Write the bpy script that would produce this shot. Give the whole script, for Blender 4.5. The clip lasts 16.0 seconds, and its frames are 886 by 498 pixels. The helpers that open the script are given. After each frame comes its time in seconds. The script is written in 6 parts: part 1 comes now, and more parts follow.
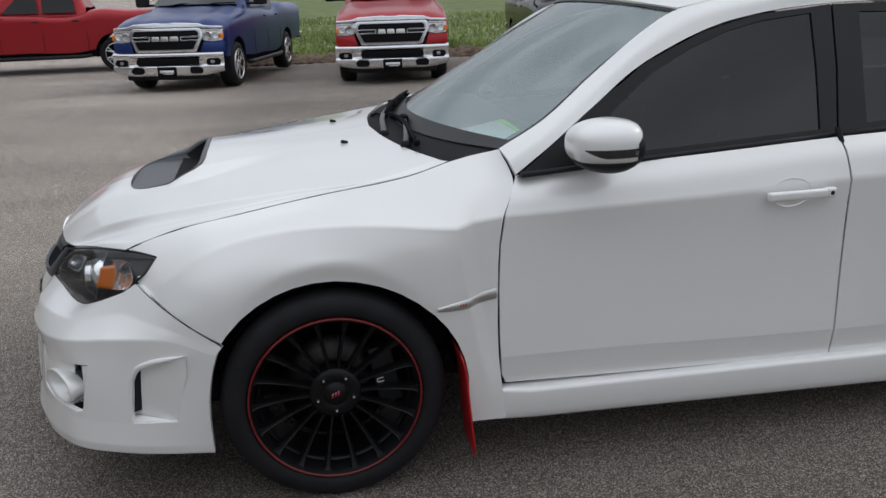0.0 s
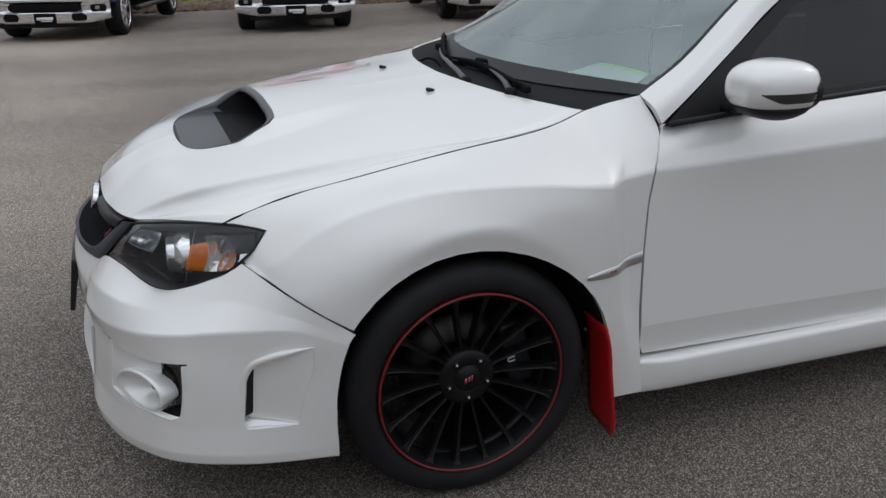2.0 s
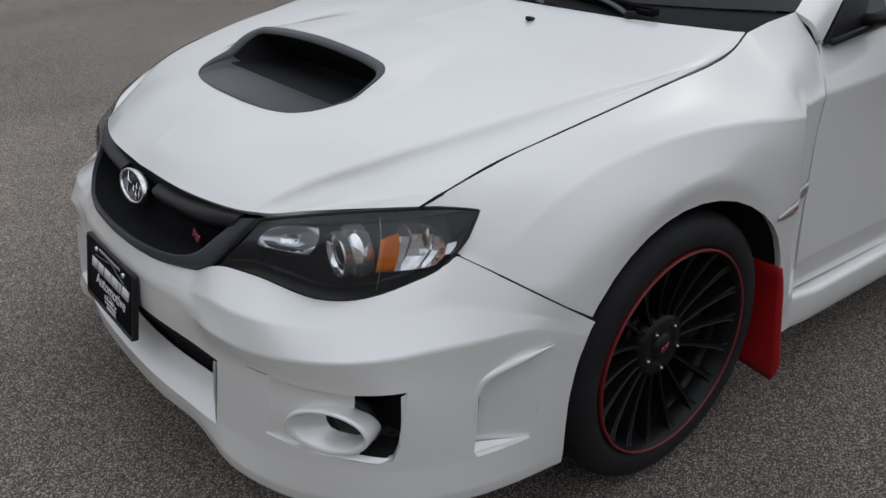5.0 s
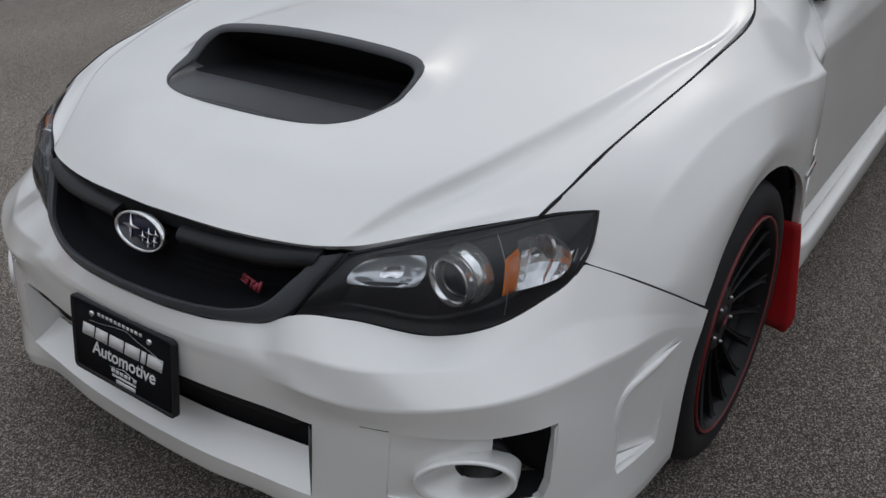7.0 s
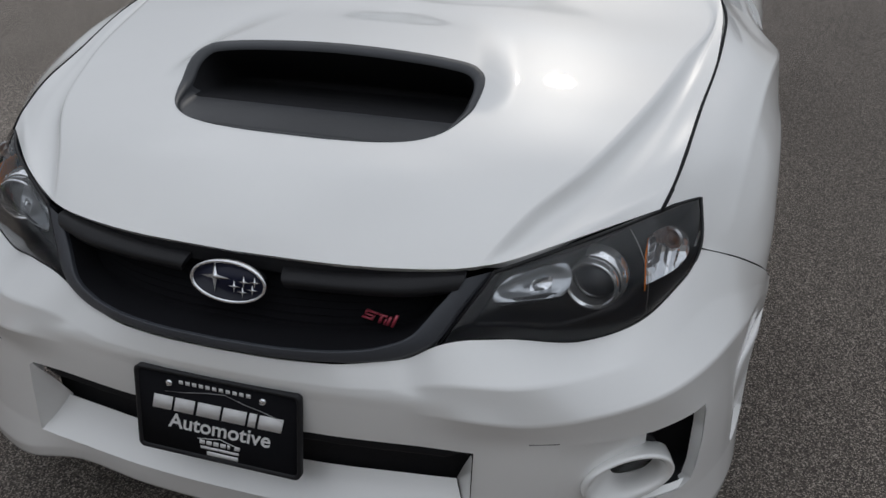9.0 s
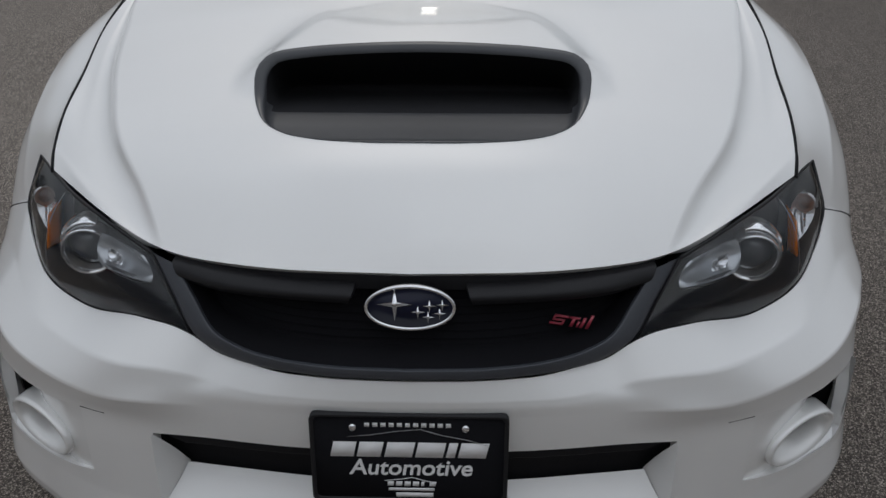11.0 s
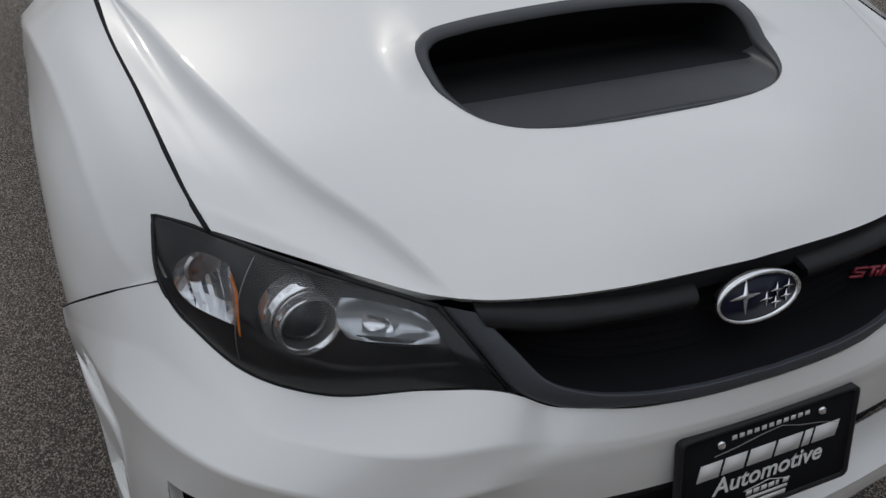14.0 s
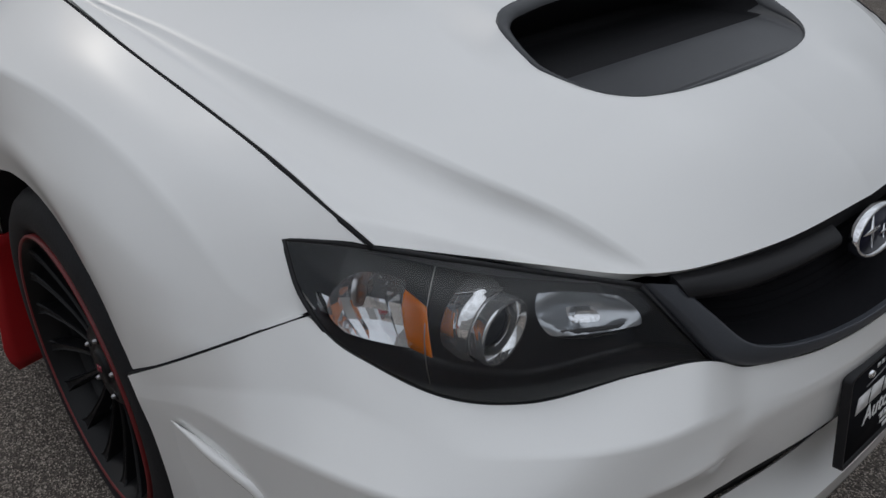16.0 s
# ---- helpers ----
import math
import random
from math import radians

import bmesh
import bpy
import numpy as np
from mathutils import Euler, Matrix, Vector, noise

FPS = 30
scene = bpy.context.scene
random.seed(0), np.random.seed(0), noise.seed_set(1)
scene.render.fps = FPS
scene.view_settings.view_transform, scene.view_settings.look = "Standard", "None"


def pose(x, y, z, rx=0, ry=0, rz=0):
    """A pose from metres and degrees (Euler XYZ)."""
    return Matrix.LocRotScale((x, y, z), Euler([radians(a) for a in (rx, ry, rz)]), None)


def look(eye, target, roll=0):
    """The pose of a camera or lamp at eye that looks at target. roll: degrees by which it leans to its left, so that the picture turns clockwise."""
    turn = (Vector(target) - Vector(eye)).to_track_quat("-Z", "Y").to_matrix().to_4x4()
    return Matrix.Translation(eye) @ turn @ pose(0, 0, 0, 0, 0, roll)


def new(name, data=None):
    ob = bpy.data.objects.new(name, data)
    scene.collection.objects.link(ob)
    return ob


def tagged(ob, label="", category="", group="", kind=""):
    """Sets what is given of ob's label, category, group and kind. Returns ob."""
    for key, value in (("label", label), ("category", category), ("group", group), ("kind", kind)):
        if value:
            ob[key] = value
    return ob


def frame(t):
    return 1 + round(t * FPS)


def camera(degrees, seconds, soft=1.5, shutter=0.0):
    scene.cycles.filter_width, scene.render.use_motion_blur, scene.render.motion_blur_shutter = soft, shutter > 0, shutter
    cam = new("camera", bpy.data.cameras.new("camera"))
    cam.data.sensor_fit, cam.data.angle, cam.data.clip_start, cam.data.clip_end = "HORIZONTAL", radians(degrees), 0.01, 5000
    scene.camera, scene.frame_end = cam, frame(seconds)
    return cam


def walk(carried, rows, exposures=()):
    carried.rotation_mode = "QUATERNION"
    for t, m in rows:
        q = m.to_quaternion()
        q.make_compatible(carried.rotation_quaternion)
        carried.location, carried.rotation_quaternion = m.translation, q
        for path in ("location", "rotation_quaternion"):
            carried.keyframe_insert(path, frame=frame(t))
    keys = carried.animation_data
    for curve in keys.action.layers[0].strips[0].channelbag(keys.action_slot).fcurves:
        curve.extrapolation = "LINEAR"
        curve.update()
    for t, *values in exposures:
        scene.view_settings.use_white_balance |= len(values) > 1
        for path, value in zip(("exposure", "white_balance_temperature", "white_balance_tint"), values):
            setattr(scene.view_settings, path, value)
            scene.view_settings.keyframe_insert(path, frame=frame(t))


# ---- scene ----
# Metres. x runs from the front axle of the white car towards its tail, y = 0 is the car's middle, z is up.
cam = camera(56.0, 16.0)
PATH = [
    (0, (-0.1048, -3.1502, 1.4824), (0.2678, -1.2795, 0.8810), -1.74),
    (0.5, (-0.2854, -3.0159, 1.4681), (0.1669, -1.1718, 0.8398), -1.47),
    (1, (-0.4983, -2.8986, 1.4590), (0.0513, -1.0903, 0.8046), -0.80),
    (1.5, (-0.6051, -2.8122, 1.4439), (-0.0167, -1.0287, 0.7564), -0.81),
    (2, (-0.7249, -2.6550, 1.4291), (-0.0746, -0.9039, 0.7145), -0.77),
    (2.5, (-0.8648, -2.4979, 1.4196), (-0.1657, -0.7833, 0.6637), -0.76),
    (3, (-1.0472, -2.3807, 1.4236), (-0.3229, -0.6910, 0.6360), -1.13),
    (3.5, (-1.1982, -2.2861, 1.4317), (-0.3524, -0.6693, 0.6129), -1.21),
    (4, (-1.2883, -2.1580, 1.4005), (-0.3283, -0.6202, 0.5556), -0.81),
    (4.5, (-1.3573, -1.9946, 1.3924), (-0.3166, -0.5205, 0.5298), -0.45),
    (7, (-1.6755, -1.2821, 1.3932), (-0.2477, -0.2529, 0.4433), -1.22),
    (7.5, (-1.7420, -1.1368, 1.3908), (-0.2419, -0.2246, 0.4330), -0.75),
    (8, (-1.8341, -0.9679, 1.4156), (-0.2776, -0.1748, 0.4418), -0.70),
    (8.5, (-1.8861, -0.8252, 1.4128), (-0.2641, -0.1807, 0.4360), -0.24),
    (11, (-1.9420, -0.0849, 1.4140), (-0.2120, -0.0310, 0.4119), -0.32),
    (11.5, (-1.8418, 0.0654, 1.4184), (-0.1423, 0.0209, 0.3650), -0.40),
    (12, (-1.7737, 0.2018, 1.4287), (-0.0952, 0.0357, 0.3540), -0.35),
    (12.5, (-1.7513, 0.3908, 1.4237), (-0.0771, 0.0964, 0.3699), 0.21),
    (13, (-1.7126, 0.5648, 1.4365), (-0.1110, 0.1057, 0.3301), 0.81),
    (13.5, (-1.6637, 0.6591, 1.4041), (-0.0724, 0.1276, 0.3153), 0.86),
    (14, (-1.5580, 0.7562, 1.3601), (-0.0083, 0.1073, 0.2750), 0.30),
    (14.5, (-1.4913, 0.8469, 1.3360), (0.0103, 0.0658, 0.2707), 0.99),
    (15, (-1.4067, 0.9581, 1.3395), (0.0213, 0.0782, 0.2503), 1.15),
    (15.5, (-1.3082, 1.0825, 1.3382), (0.0058, 0.0592, 0.2308), 1.69),
    (16, (-1.2352, 1.1704, 1.2904), (0.0306, 0.0409, 0.2311), 1.46),
]
walk(cam, [(t, look(eye, target, roll)) for t, eye, target, roll in PATH], exposures=[(0, 0.20), (2, 0.15), (4.5, 0.02), (7, -0.13), (8.5, -0.22), (11, -0.26), (12.5, -0.36), (14.5, -0.33), (16, -0.33)])

# ---- world and sun: bright thin overcast, the sun behind the car ----
world = bpy.data.worlds.new("sky")
scene.world = world
world.use_nodes = True
wn, wl = world.node_tree.nodes, world.node_tree.links
wn.clear()
SUN_UP, SUN_TURN = radians(39), radians(86)
sky = wn.new("ShaderNodeTexSky")
sky.sky_type, sky.sun_disc = "NISHITA", False
sky.sun_elevation, sky.sun_rotation, sky.dust_density, sky.air_density = SUN_UP, SUN_TURN, 3.0, 1.0
coord = wn.new("ShaderNodeTexCoord")
stretch = wn.new("ShaderNodeMapping")
stretch.inputs["Scale"].default_value = (1.2, 1.2, 3.2)
clouds = wn.new("ShaderNodeTexNoise")
clouds.inputs["Scale"].default_value, clouds.inputs["Detail"].default_value = 1.6, 7
cover = wn.new("ShaderNodeValToRGB")
cover.color_ramp.elements[0].position, cover.color_ramp.elements[0].color = 0.36, (0.80, 0.80, 0.80, 1)
cover.color_ramp.elements[1].position, cover.color_ramp.elements[1].color = 0.62, (1, 1, 1, 1)
grey = wn.new("ShaderNodeRGB")
grey.outputs[0].default_value = (5.62, 5.9, 6.35, 1)
blend = wn.new("ShaderNodeMix")
blend.data_type = "RGBA"
back = wn.new("ShaderNodeBackground")
back.inputs["Strength"].default_value = 0.119
wout = wn.new("ShaderNodeOutputWorld")
wl.new(coord.outputs["Generated"], stretch.inputs[0])
wl.new(stretch.outputs[0], clouds.inputs["Vector"])
wl.new(clouds.outputs["Fac"], cover.inputs[0])
wl.new(cover.outputs[0], blend.inputs[0])
wl.new(sky.outputs[0], blend.inputs[6])
wl.new(grey.outputs[0], blend.inputs[7])
# an overcast sky is brightest overhead
aim_z, rise, glow = wn.new("ShaderNodeSeparateXYZ"), wn.new("ShaderNodeMapRange"), wn.new("ShaderNodeVectorMath")
rise.inputs["To Min"].default_value, rise.inputs["To Max"].default_value = 0.58, 1.46
glow.operation = "MULTIPLY"
wl.new(coord.outputs["Generated"], aim_z.inputs[0])
wl.new(aim_z.outputs["Z"], rise.inputs["Value"])
wl.new(blend.outputs[2], glow.inputs[0])
patchy, both_fac = wn.new("ShaderNodeMapRange"), wn.new("ShaderNodeMath")
patchy.inputs["From Min"].default_value, patchy.inputs["From Max"].default_value = 0.33, 0.67
patchy.inputs["To Min"].default_value, patchy.inputs["To Max"].default_value = 0.74, 1.22
both_fac.operation = "MULTIPLY"
wl.new(clouds.outputs["Fac"], patchy.inputs["Value"])
wl.new(patchy.outputs[0], both_fac.inputs[0])
wl.new(rise.outputs[0], both_fac.inputs[1])
wl.new(both_fac.outputs[0], glow.inputs[1])
wl.new(glow.outputs[0], back.inputs[0])
wl.new(back.outputs[0], wout.inputs[0])
lamp = bpy.data.lights.new("sun", "SUN")
lamp.energy, lamp.angle, lamp.color = 0.17, radians(2.2), (1.0, 0.95, 0.88)
sun = new("sun", lamp)
sun.matrix_world = look((8, 0.55, 6.45), (0, 0, 0))


# ---- materials ----
def material(name, colour, rough=0.5, metal=0.0, coat=0.0, bump=0.0, scale=60.0, vary=0.0, vscale=3.0, spec=0.5, coat_rough=0.03):
    """Principled surface with colour variation at two scales and a fine relief."""
    m = bpy.data.materials.new(name)
    m.use_nodes = True
    n, l = m.node_tree.nodes, m.node_tree.links
    b = n["Principled BSDF"]
    b.inputs["Base Color"].default_value = (*colour, 1)
    b.inputs["Roughness"].default_value, b.inputs["Metallic"].default_value = rough, metal
    b.inputs["Coat Weight"].default_value, b.inputs["Coat Roughness"].default_value = coat, coat_rough
    b.inputs["Specular IOR Level"].default_value = spec
    if vary or bump:
        tc = n.new("ShaderNodeTexCoord")
    if vary:
        fine, wide = n.new("ShaderNodeTexNoise"), n.new("ShaderNodeTexNoise")
        fine.inputs["Scale"].default_value, fine.inputs["Detail"].default_value = scale, 4
        wide.inputs["Scale"].default_value, wide.inputs["Detail"].default_value = vscale, 5
        add = n.new("ShaderNodeMath")
        add.operation = "ADD"
        ramp = n.new("ShaderNodeMapRange")
        ramp.inputs["From Min"].default_value, ramp.inputs["From Max"].default_value = 0.7, 1.3
        ramp.inputs["To Min"].default_value, ramp.inputs["To Max"].default_value = 1 - vary, 1 + vary
        hsv = n.new("ShaderNodeHueSaturation")
        hsv.inputs["Color"].default_value = (*colour, 1)
        for q in (fine, wide):
            l.new(tc.outputs["Object"], q.inputs["Vector"])
        l.new(fine.outputs["Fac"], add.inputs[0])
        l.new(wide.outputs["Fac"], add.inputs[1])
        l.new(add.outputs[0], ramp.inputs["Value"])
        l.new(ramp.outputs[0], hsv.inputs["Value"])
        l.new(hsv.outputs[0], b.inputs["Base Color"])
    if bump:
        q, bp = n.new("ShaderNodeTexNoise"), n.new("ShaderNodeBump")
        q.inputs["Scale"].default_value, q.inputs["Detail"].default_value = scale, 3
        bp.inputs["Strength"].default_value, bp.inputs["Distance"].default_value = bump, 0.002
        l.new(tc.outputs["Object"], q.inputs["Vector"])
        l.new(q.outputs["Fac"], bp.inputs["Height"])
        l.new(bp.outputs[0], b.inputs["Normal"])
    return m


def clear_glass(name, tint, gloss_rough=0.01, ior=1.5, film=0.0):
    """Thin pane: tinted see-through with a Fresnel sheen."""
    m = bpy.data.materials.new(name)
    m.use_nodes = True
    n, l = m.node_tree.nodes, m.node_tree.links
    n.clear()
    out, mix, see, gl, fr = (n.new("ShaderNode" + k) for k in ("OutputMaterial", "MixShader", "BsdfTransparent", "BsdfGlossy", "Fresnel"))
    see.inputs[0].default_value = (*tint, 1)
    gl.inputs["Roughness"].default_value = gloss_rough
    fr.inputs["IOR"].default_value = ior
    l.new(fr.outputs[0], mix.inputs[0])
    if film:
        # thin film: dust, plus the pane's veil of reflected sky as diffuse colour
        dust_veil, both_see = n.new("ShaderNodeBsdfDiffuse"), n.new("ShaderNodeMixShader")
        dust_veil.inputs[0].default_value = (0.58, 0.74, 0.75, 1)
        both_see.inputs[0].default_value = film
        l.new(see.outputs[0], both_see.inputs[1])
        l.new(dust_veil.outputs[0], both_see.inputs[2])
        l.new(both_see.outputs[0], mix.inputs[1])
    else:
        l.new(see.outputs[0], mix.inputs[1])
    l.new(gl.outputs[0], mix.inputs[2])
    l.new(mix.outputs[0], out.inputs[0])
    return m


def asphalt_material():
    m = bpy.data.materials.new("asphalt")
    m.use_nodes = True
    n, l = m.node_tree.nodes, m.node_tree.links
    b = n["Principled BSDF"]
    b.inputs["Roughness"].default_value, b.inputs["Specular IOR Level"].default_value = 0.88, 0.22
    tc = n.new("ShaderNodeTexCoord")
    stones = n.new("ShaderNodeTexVoronoi")
    stones.inputs["Scale"].default_value = 340
    tone = n.new("ShaderNodeValToRGB")
    e = tone.color_ramp.elements
    e[0].position, e[0].color = 0.0, (0.040, 0.035, 0.031, 1)
    e[1].position, e[1].color = 1.0, (0.40, 0.35, 0.306, 1)
    k = e.new(0.66)
    k.color = (0.108, 0.094, 0.082, 1)
    sep = n.new("ShaderNodeSeparateColor")
    wide = n.new("ShaderNodeTexNoise")
    wide.inputs["Scale"].default_value, wide.inputs["Detail"].default_value = 0.55, 6
    streak = n.new("ShaderNodeMapping")
    streak.inputs["Scale"].default_value = (0.35, 1.1, 1)
    gain = n.new("ShaderNodeMapRange")
    gain.inputs["From Min"].default_value, gain.inputs["From Max"].default_value = 0.35, 0.68
    gain.inputs["To Min"].default_value, gain.inputs["To Max"].default_value = 1.18, 1.66
    hsv = n.new("ShaderNodeHueSaturation")
    # paler towards +y: the far side's brighter, grazing light put into the colour
    place, side_lift, both_gain = n.new("ShaderNodeSeparateXYZ"), n.new("ShaderNodeMapRange"), n.new("ShaderNodeMath")
    side_lift.interpolation_type = "SMOOTHSTEP"
    side_lift.inputs["From Min"].default_value, side_lift.inputs["From Max"].default_value = 0.3, 2.2
    side_lift.inputs["To Min"].default_value, side_lift.inputs["To Max"].default_value = 1.0, 1.46
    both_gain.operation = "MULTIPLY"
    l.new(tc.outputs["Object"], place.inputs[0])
    l.new(place.outputs["Y"], side_lift.inputs["Value"])
    bp = n.new("ShaderNodeBump")
    bp.inputs["Strength"].default_value, bp.inputs["Distance"].default_value = 1.0, 0.004
    l.new(tc.outputs["Object"], stones.inputs["Vector"])
    l.new(stones.outputs["Color"], sep.inputs[0])
    l.new(sep.outputs[0], tone.inputs[0])
    l.new(tc.outputs["Object"], streak.inputs[0])
    l.new(streak.outputs[0], wide.inputs["Vector"])
    l.new(wide.outputs["Fac"], gain.inputs["Value"])
    l.new(tone.outputs[0], hsv.inputs["Color"])
    # colour lifted ahead of the car, making up for sky light the wall blocks
    front_lift, front_gain = n.new("ShaderNodeMapRange"), n.new("ShaderNodeMath")
    front_lift.interpolation_type = "SMOOTHSTEP"
    front_lift.inputs["From Min"].default_value, front_lift.inputs["From Max"].default_value = -1.7, -0.1
    front_lift.inputs["To Min"].default_value, front_lift.inputs["To Max"].default_value = 1.52, 1.0
    front_gain.operation = "MULTIPLY"
    l.new(place.outputs["X"], front_lift.inputs["Value"])
    l.new(gain.outputs[0], front_gain.inputs[0])
    l.new(front_lift.outputs[0], front_gain.inputs[1])
    l.new(front_gain.outputs[0], both_gain.inputs[0])
    l.new(side_lift.outputs[0], both_gain.inputs[1])
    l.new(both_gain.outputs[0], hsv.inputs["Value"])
    l.new(hsv.outputs[0], b.inputs["Base Color"])
    l.new(stones.outputs["Distance"], bp.inputs["Height"])
    l.new(bp.outputs[0], b.inputs["Normal"])
    return m


PAINT = material("pearl_white_paint", (0.86, 0.86, 0.848), 0.36, 0.20, 1.0, 0.012, 900, 0.012, 2.0, coat_rough=0.03)
BLACK = material("satin_black_plastic", (0.017, 0.017, 0.019), 0.42, 0, 0, 0.15, 500, 0.15, 8, 0.25)
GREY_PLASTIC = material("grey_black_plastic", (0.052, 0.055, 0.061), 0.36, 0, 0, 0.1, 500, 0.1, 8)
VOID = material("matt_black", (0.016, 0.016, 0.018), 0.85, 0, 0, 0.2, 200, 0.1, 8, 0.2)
DEEP = material("deep_black_mesh", (0.010, 0.010, 0.012), 0.9, 0, 0, 0, 200, 0.1, 8, 0.08)
REFLECTOR = material("bright_lamp_reflector", (0.92, 0.93, 0.95), 0.04, 0.85, 0, 0.04, 60, 0.04, 25)
RUBBER = material("tyre_rubber", (0.014, 0.014, 0.016), 0.6, 0, 0, 0.25, 220, 0.25, 12, 0.2)
RIM_BLACK = material("satin_black_wheel_paint", (0.007, 0.007, 0.008), 0.34, 0.0, 0.0, 0.05, 300, 0.1, 9, 0.22)
RIM_RED = material("red_rim_stripe", (0.15, 0.007, 0.009), 0.45, 0, 0.1, 0.05, 300, 0.1, 9)
GARNISH = material("brushed_garnish_metal", (0.62, 0.62, 0.60), 0.30, 0.9, 0, 0.1, 300, 0.08, 30)
TRUCK_SPOKE = material("bright_wheel_silver", (0.78, 0.79, 0.81), 0.38, 0.45, 0.5, 0.02, 200, 0.05, 8)
TRUCK_CHROME = material("truck_chrome", (0.74, 0.75, 0.77), 0.13, 1.0, 0, 0.05, 20, 0.05, 3)
CHROME = material("chrome", (0.85, 0.86, 0.88), 0.06, 1.0, 0, 0.02, 80, 0.03, 5)
SATIN_METAL = material("satin_metal", (0.42, 0.42, 0.43), 0.3, 1.0, 0, 0.1, 300, 0.06, 10)
STEEL = material("brake_steel", (0.04, 0.039, 0.038), 0.4, 1.0, 0, 0.2, 120, 0.2, 10)
FLAP = material("red_mudflap_plastic", (0.42, 0.008, 0.012), 0.42, 0, 0, 0.1, 300, 0.06, 6)
BADGE_RED = material("red_badge_enamel", (0.42, 0.05, 0.08), 0.3, 0, 0.6)
LAMP_TRIM = material("bright_lamp_trim", (1.0, 1.0, 1.0), 0.04, 0.86)
HAZY_BOWL = material("hazy_beam_reflector", (0.52, 0.54, 0.56), 0.12, 0.65, 0, 0.08, 60, 0.05, 25)
HOUSING = material("smooth_dark_lamp_housing", (0.024, 0.027, 0.034), 0.32)
SHELF = material("hazy_grey_lamp_panel", (0.15, 0.155, 0.165), 0.25, 0.5)
AMBER = material("amber_lens", (0.92, 0.23, 0.012), 0.15, 0, 0.8, 0.3, 260, 0.08, 40)
WHITE_INK = material("white_print", (0.82, 0.82, 0.82), 0.5, 0, 0, 0, 60, 0.02, 9)
NAVY = material("dark_blue_enamel", (0.008, 0.010, 0.028), 0.35, 0, 0.15, spec=0.2)
GREEN_INK = material("green_paper", (0.30, 0.95, 0.06), 0.6, 0, 0, 0, 60, 0.05, 9)
PAPER = material("pale_paper", (0.90, 0.96, 0.92), 0.6, 0, 0, 0, 60, 0.07, 14)
FRAME_GREY = material("dark_grey_grille_plastic", (0.054, 0.059, 0.070), 0.48, 0, 0, 0.1, 500, 0.1, 8)
GLASS = clear_glass("clear_pane", (0.84, 0.97, 0.95), 0.01, 1.85, 0.31)
TINTED = clear_glass("tinted_pane", (0.035, 0.038, 0.045), 0.01, 1.65)
LENS = clear_glass("clear_lamp_lens", (0.95, 0.96, 0.97), 0.01, 1.55)
CABIN = material("dark_cabin_trim", (0.10, 0.105, 0.105), 0.7, 0, 0, 0.2, 200, 0.15, 6)
ASPHALT = asphalt_material()


# ---- mesh helpers ----
def hermite(knots, values, at):
    """Smooth curve through values (n, ...) at the knots, sampled at the given parameters."""
    knots, values = np.asarray(knots, float), np.asarray(values, float)
    d = np.diff(values, axis=0) / np.diff(knots).reshape(-1, *([1] * (values.ndim - 1)))
    h = np.diff(knots)
    m = np.empty_like(values)
    m[0], m[-1] = d[0], d[-1]
    for i in range(1, len(knots) - 1):
        m[i] = (d[i - 1] * h[i] + d[i] * h[i - 1]) / (h[i] + h[i - 1])
    out = []
    for t in at:
        i = int(min(max(np.searchsorted(knots, t, side="right") - 1, 0), len(h) - 1))
        s = (t - knots[i]) / h[i]
        out.append((2 * s**3 - 3 * s**2 + 1) * values[i] + (s**3 - 2 * s**2 + s) * h[i] * m[i] + (3 * s**2 - 2 * s**3) * values[i + 1] + (s**3 - s**2) * h[i] * m[i + 1])
    return np.array(out)


def spread(values):
    """Knots by the mean distance between neighbours."""
    v = np.asarray(values, float)
    step = np.linalg.norm(np.diff(v, axis=0), axis=-1)
    step = step.mean(axis=tuple(range(1, step.ndim))) if step.ndim > 1 else step
    return np.concatenate([[0], np.cumsum(np.maximum(step, 1e-5))])


def curve(points, n):
    k = spread(points)
    return hermite(k, points, np.linspace(0, k[-1], n))


def pieces(knots, a, n_all, sharp):
    """Smooth curves through the rows of a, broken at the sharp ones."""
    cuts = [0, *sorted(sharp), len(a) - 1]
    rows = []
    for i, j in zip(cuts[:-1], cuts[1:]):
        n = max(2, round(n_all * (knots[j] - knots[i]) / knots[-1]))
        r = hermite(knots[i : j + 1], a[i : j + 1], np.linspace(knots[i], knots[j], n + 1))
        rows.extend(r if not rows else r[1:])
    return np.array(rows)


def net(lines, across, along, sharp=(), folds=()):
    """Surface through lines of matching stations: (across, along, 3). sharp: creased lines; folds: creased stations."""
    a = np.swapaxes(np.array(lines, float), 0, 1)
    ku = spread(a)
    a = pieces(ku, a, along - 1, folds) if folds else hermite(ku, a, np.linspace(0, ku[-1], along))
    a = np.swapaxes(a, 0, 1)
    return pieces(spread(a), a, across, sharp)


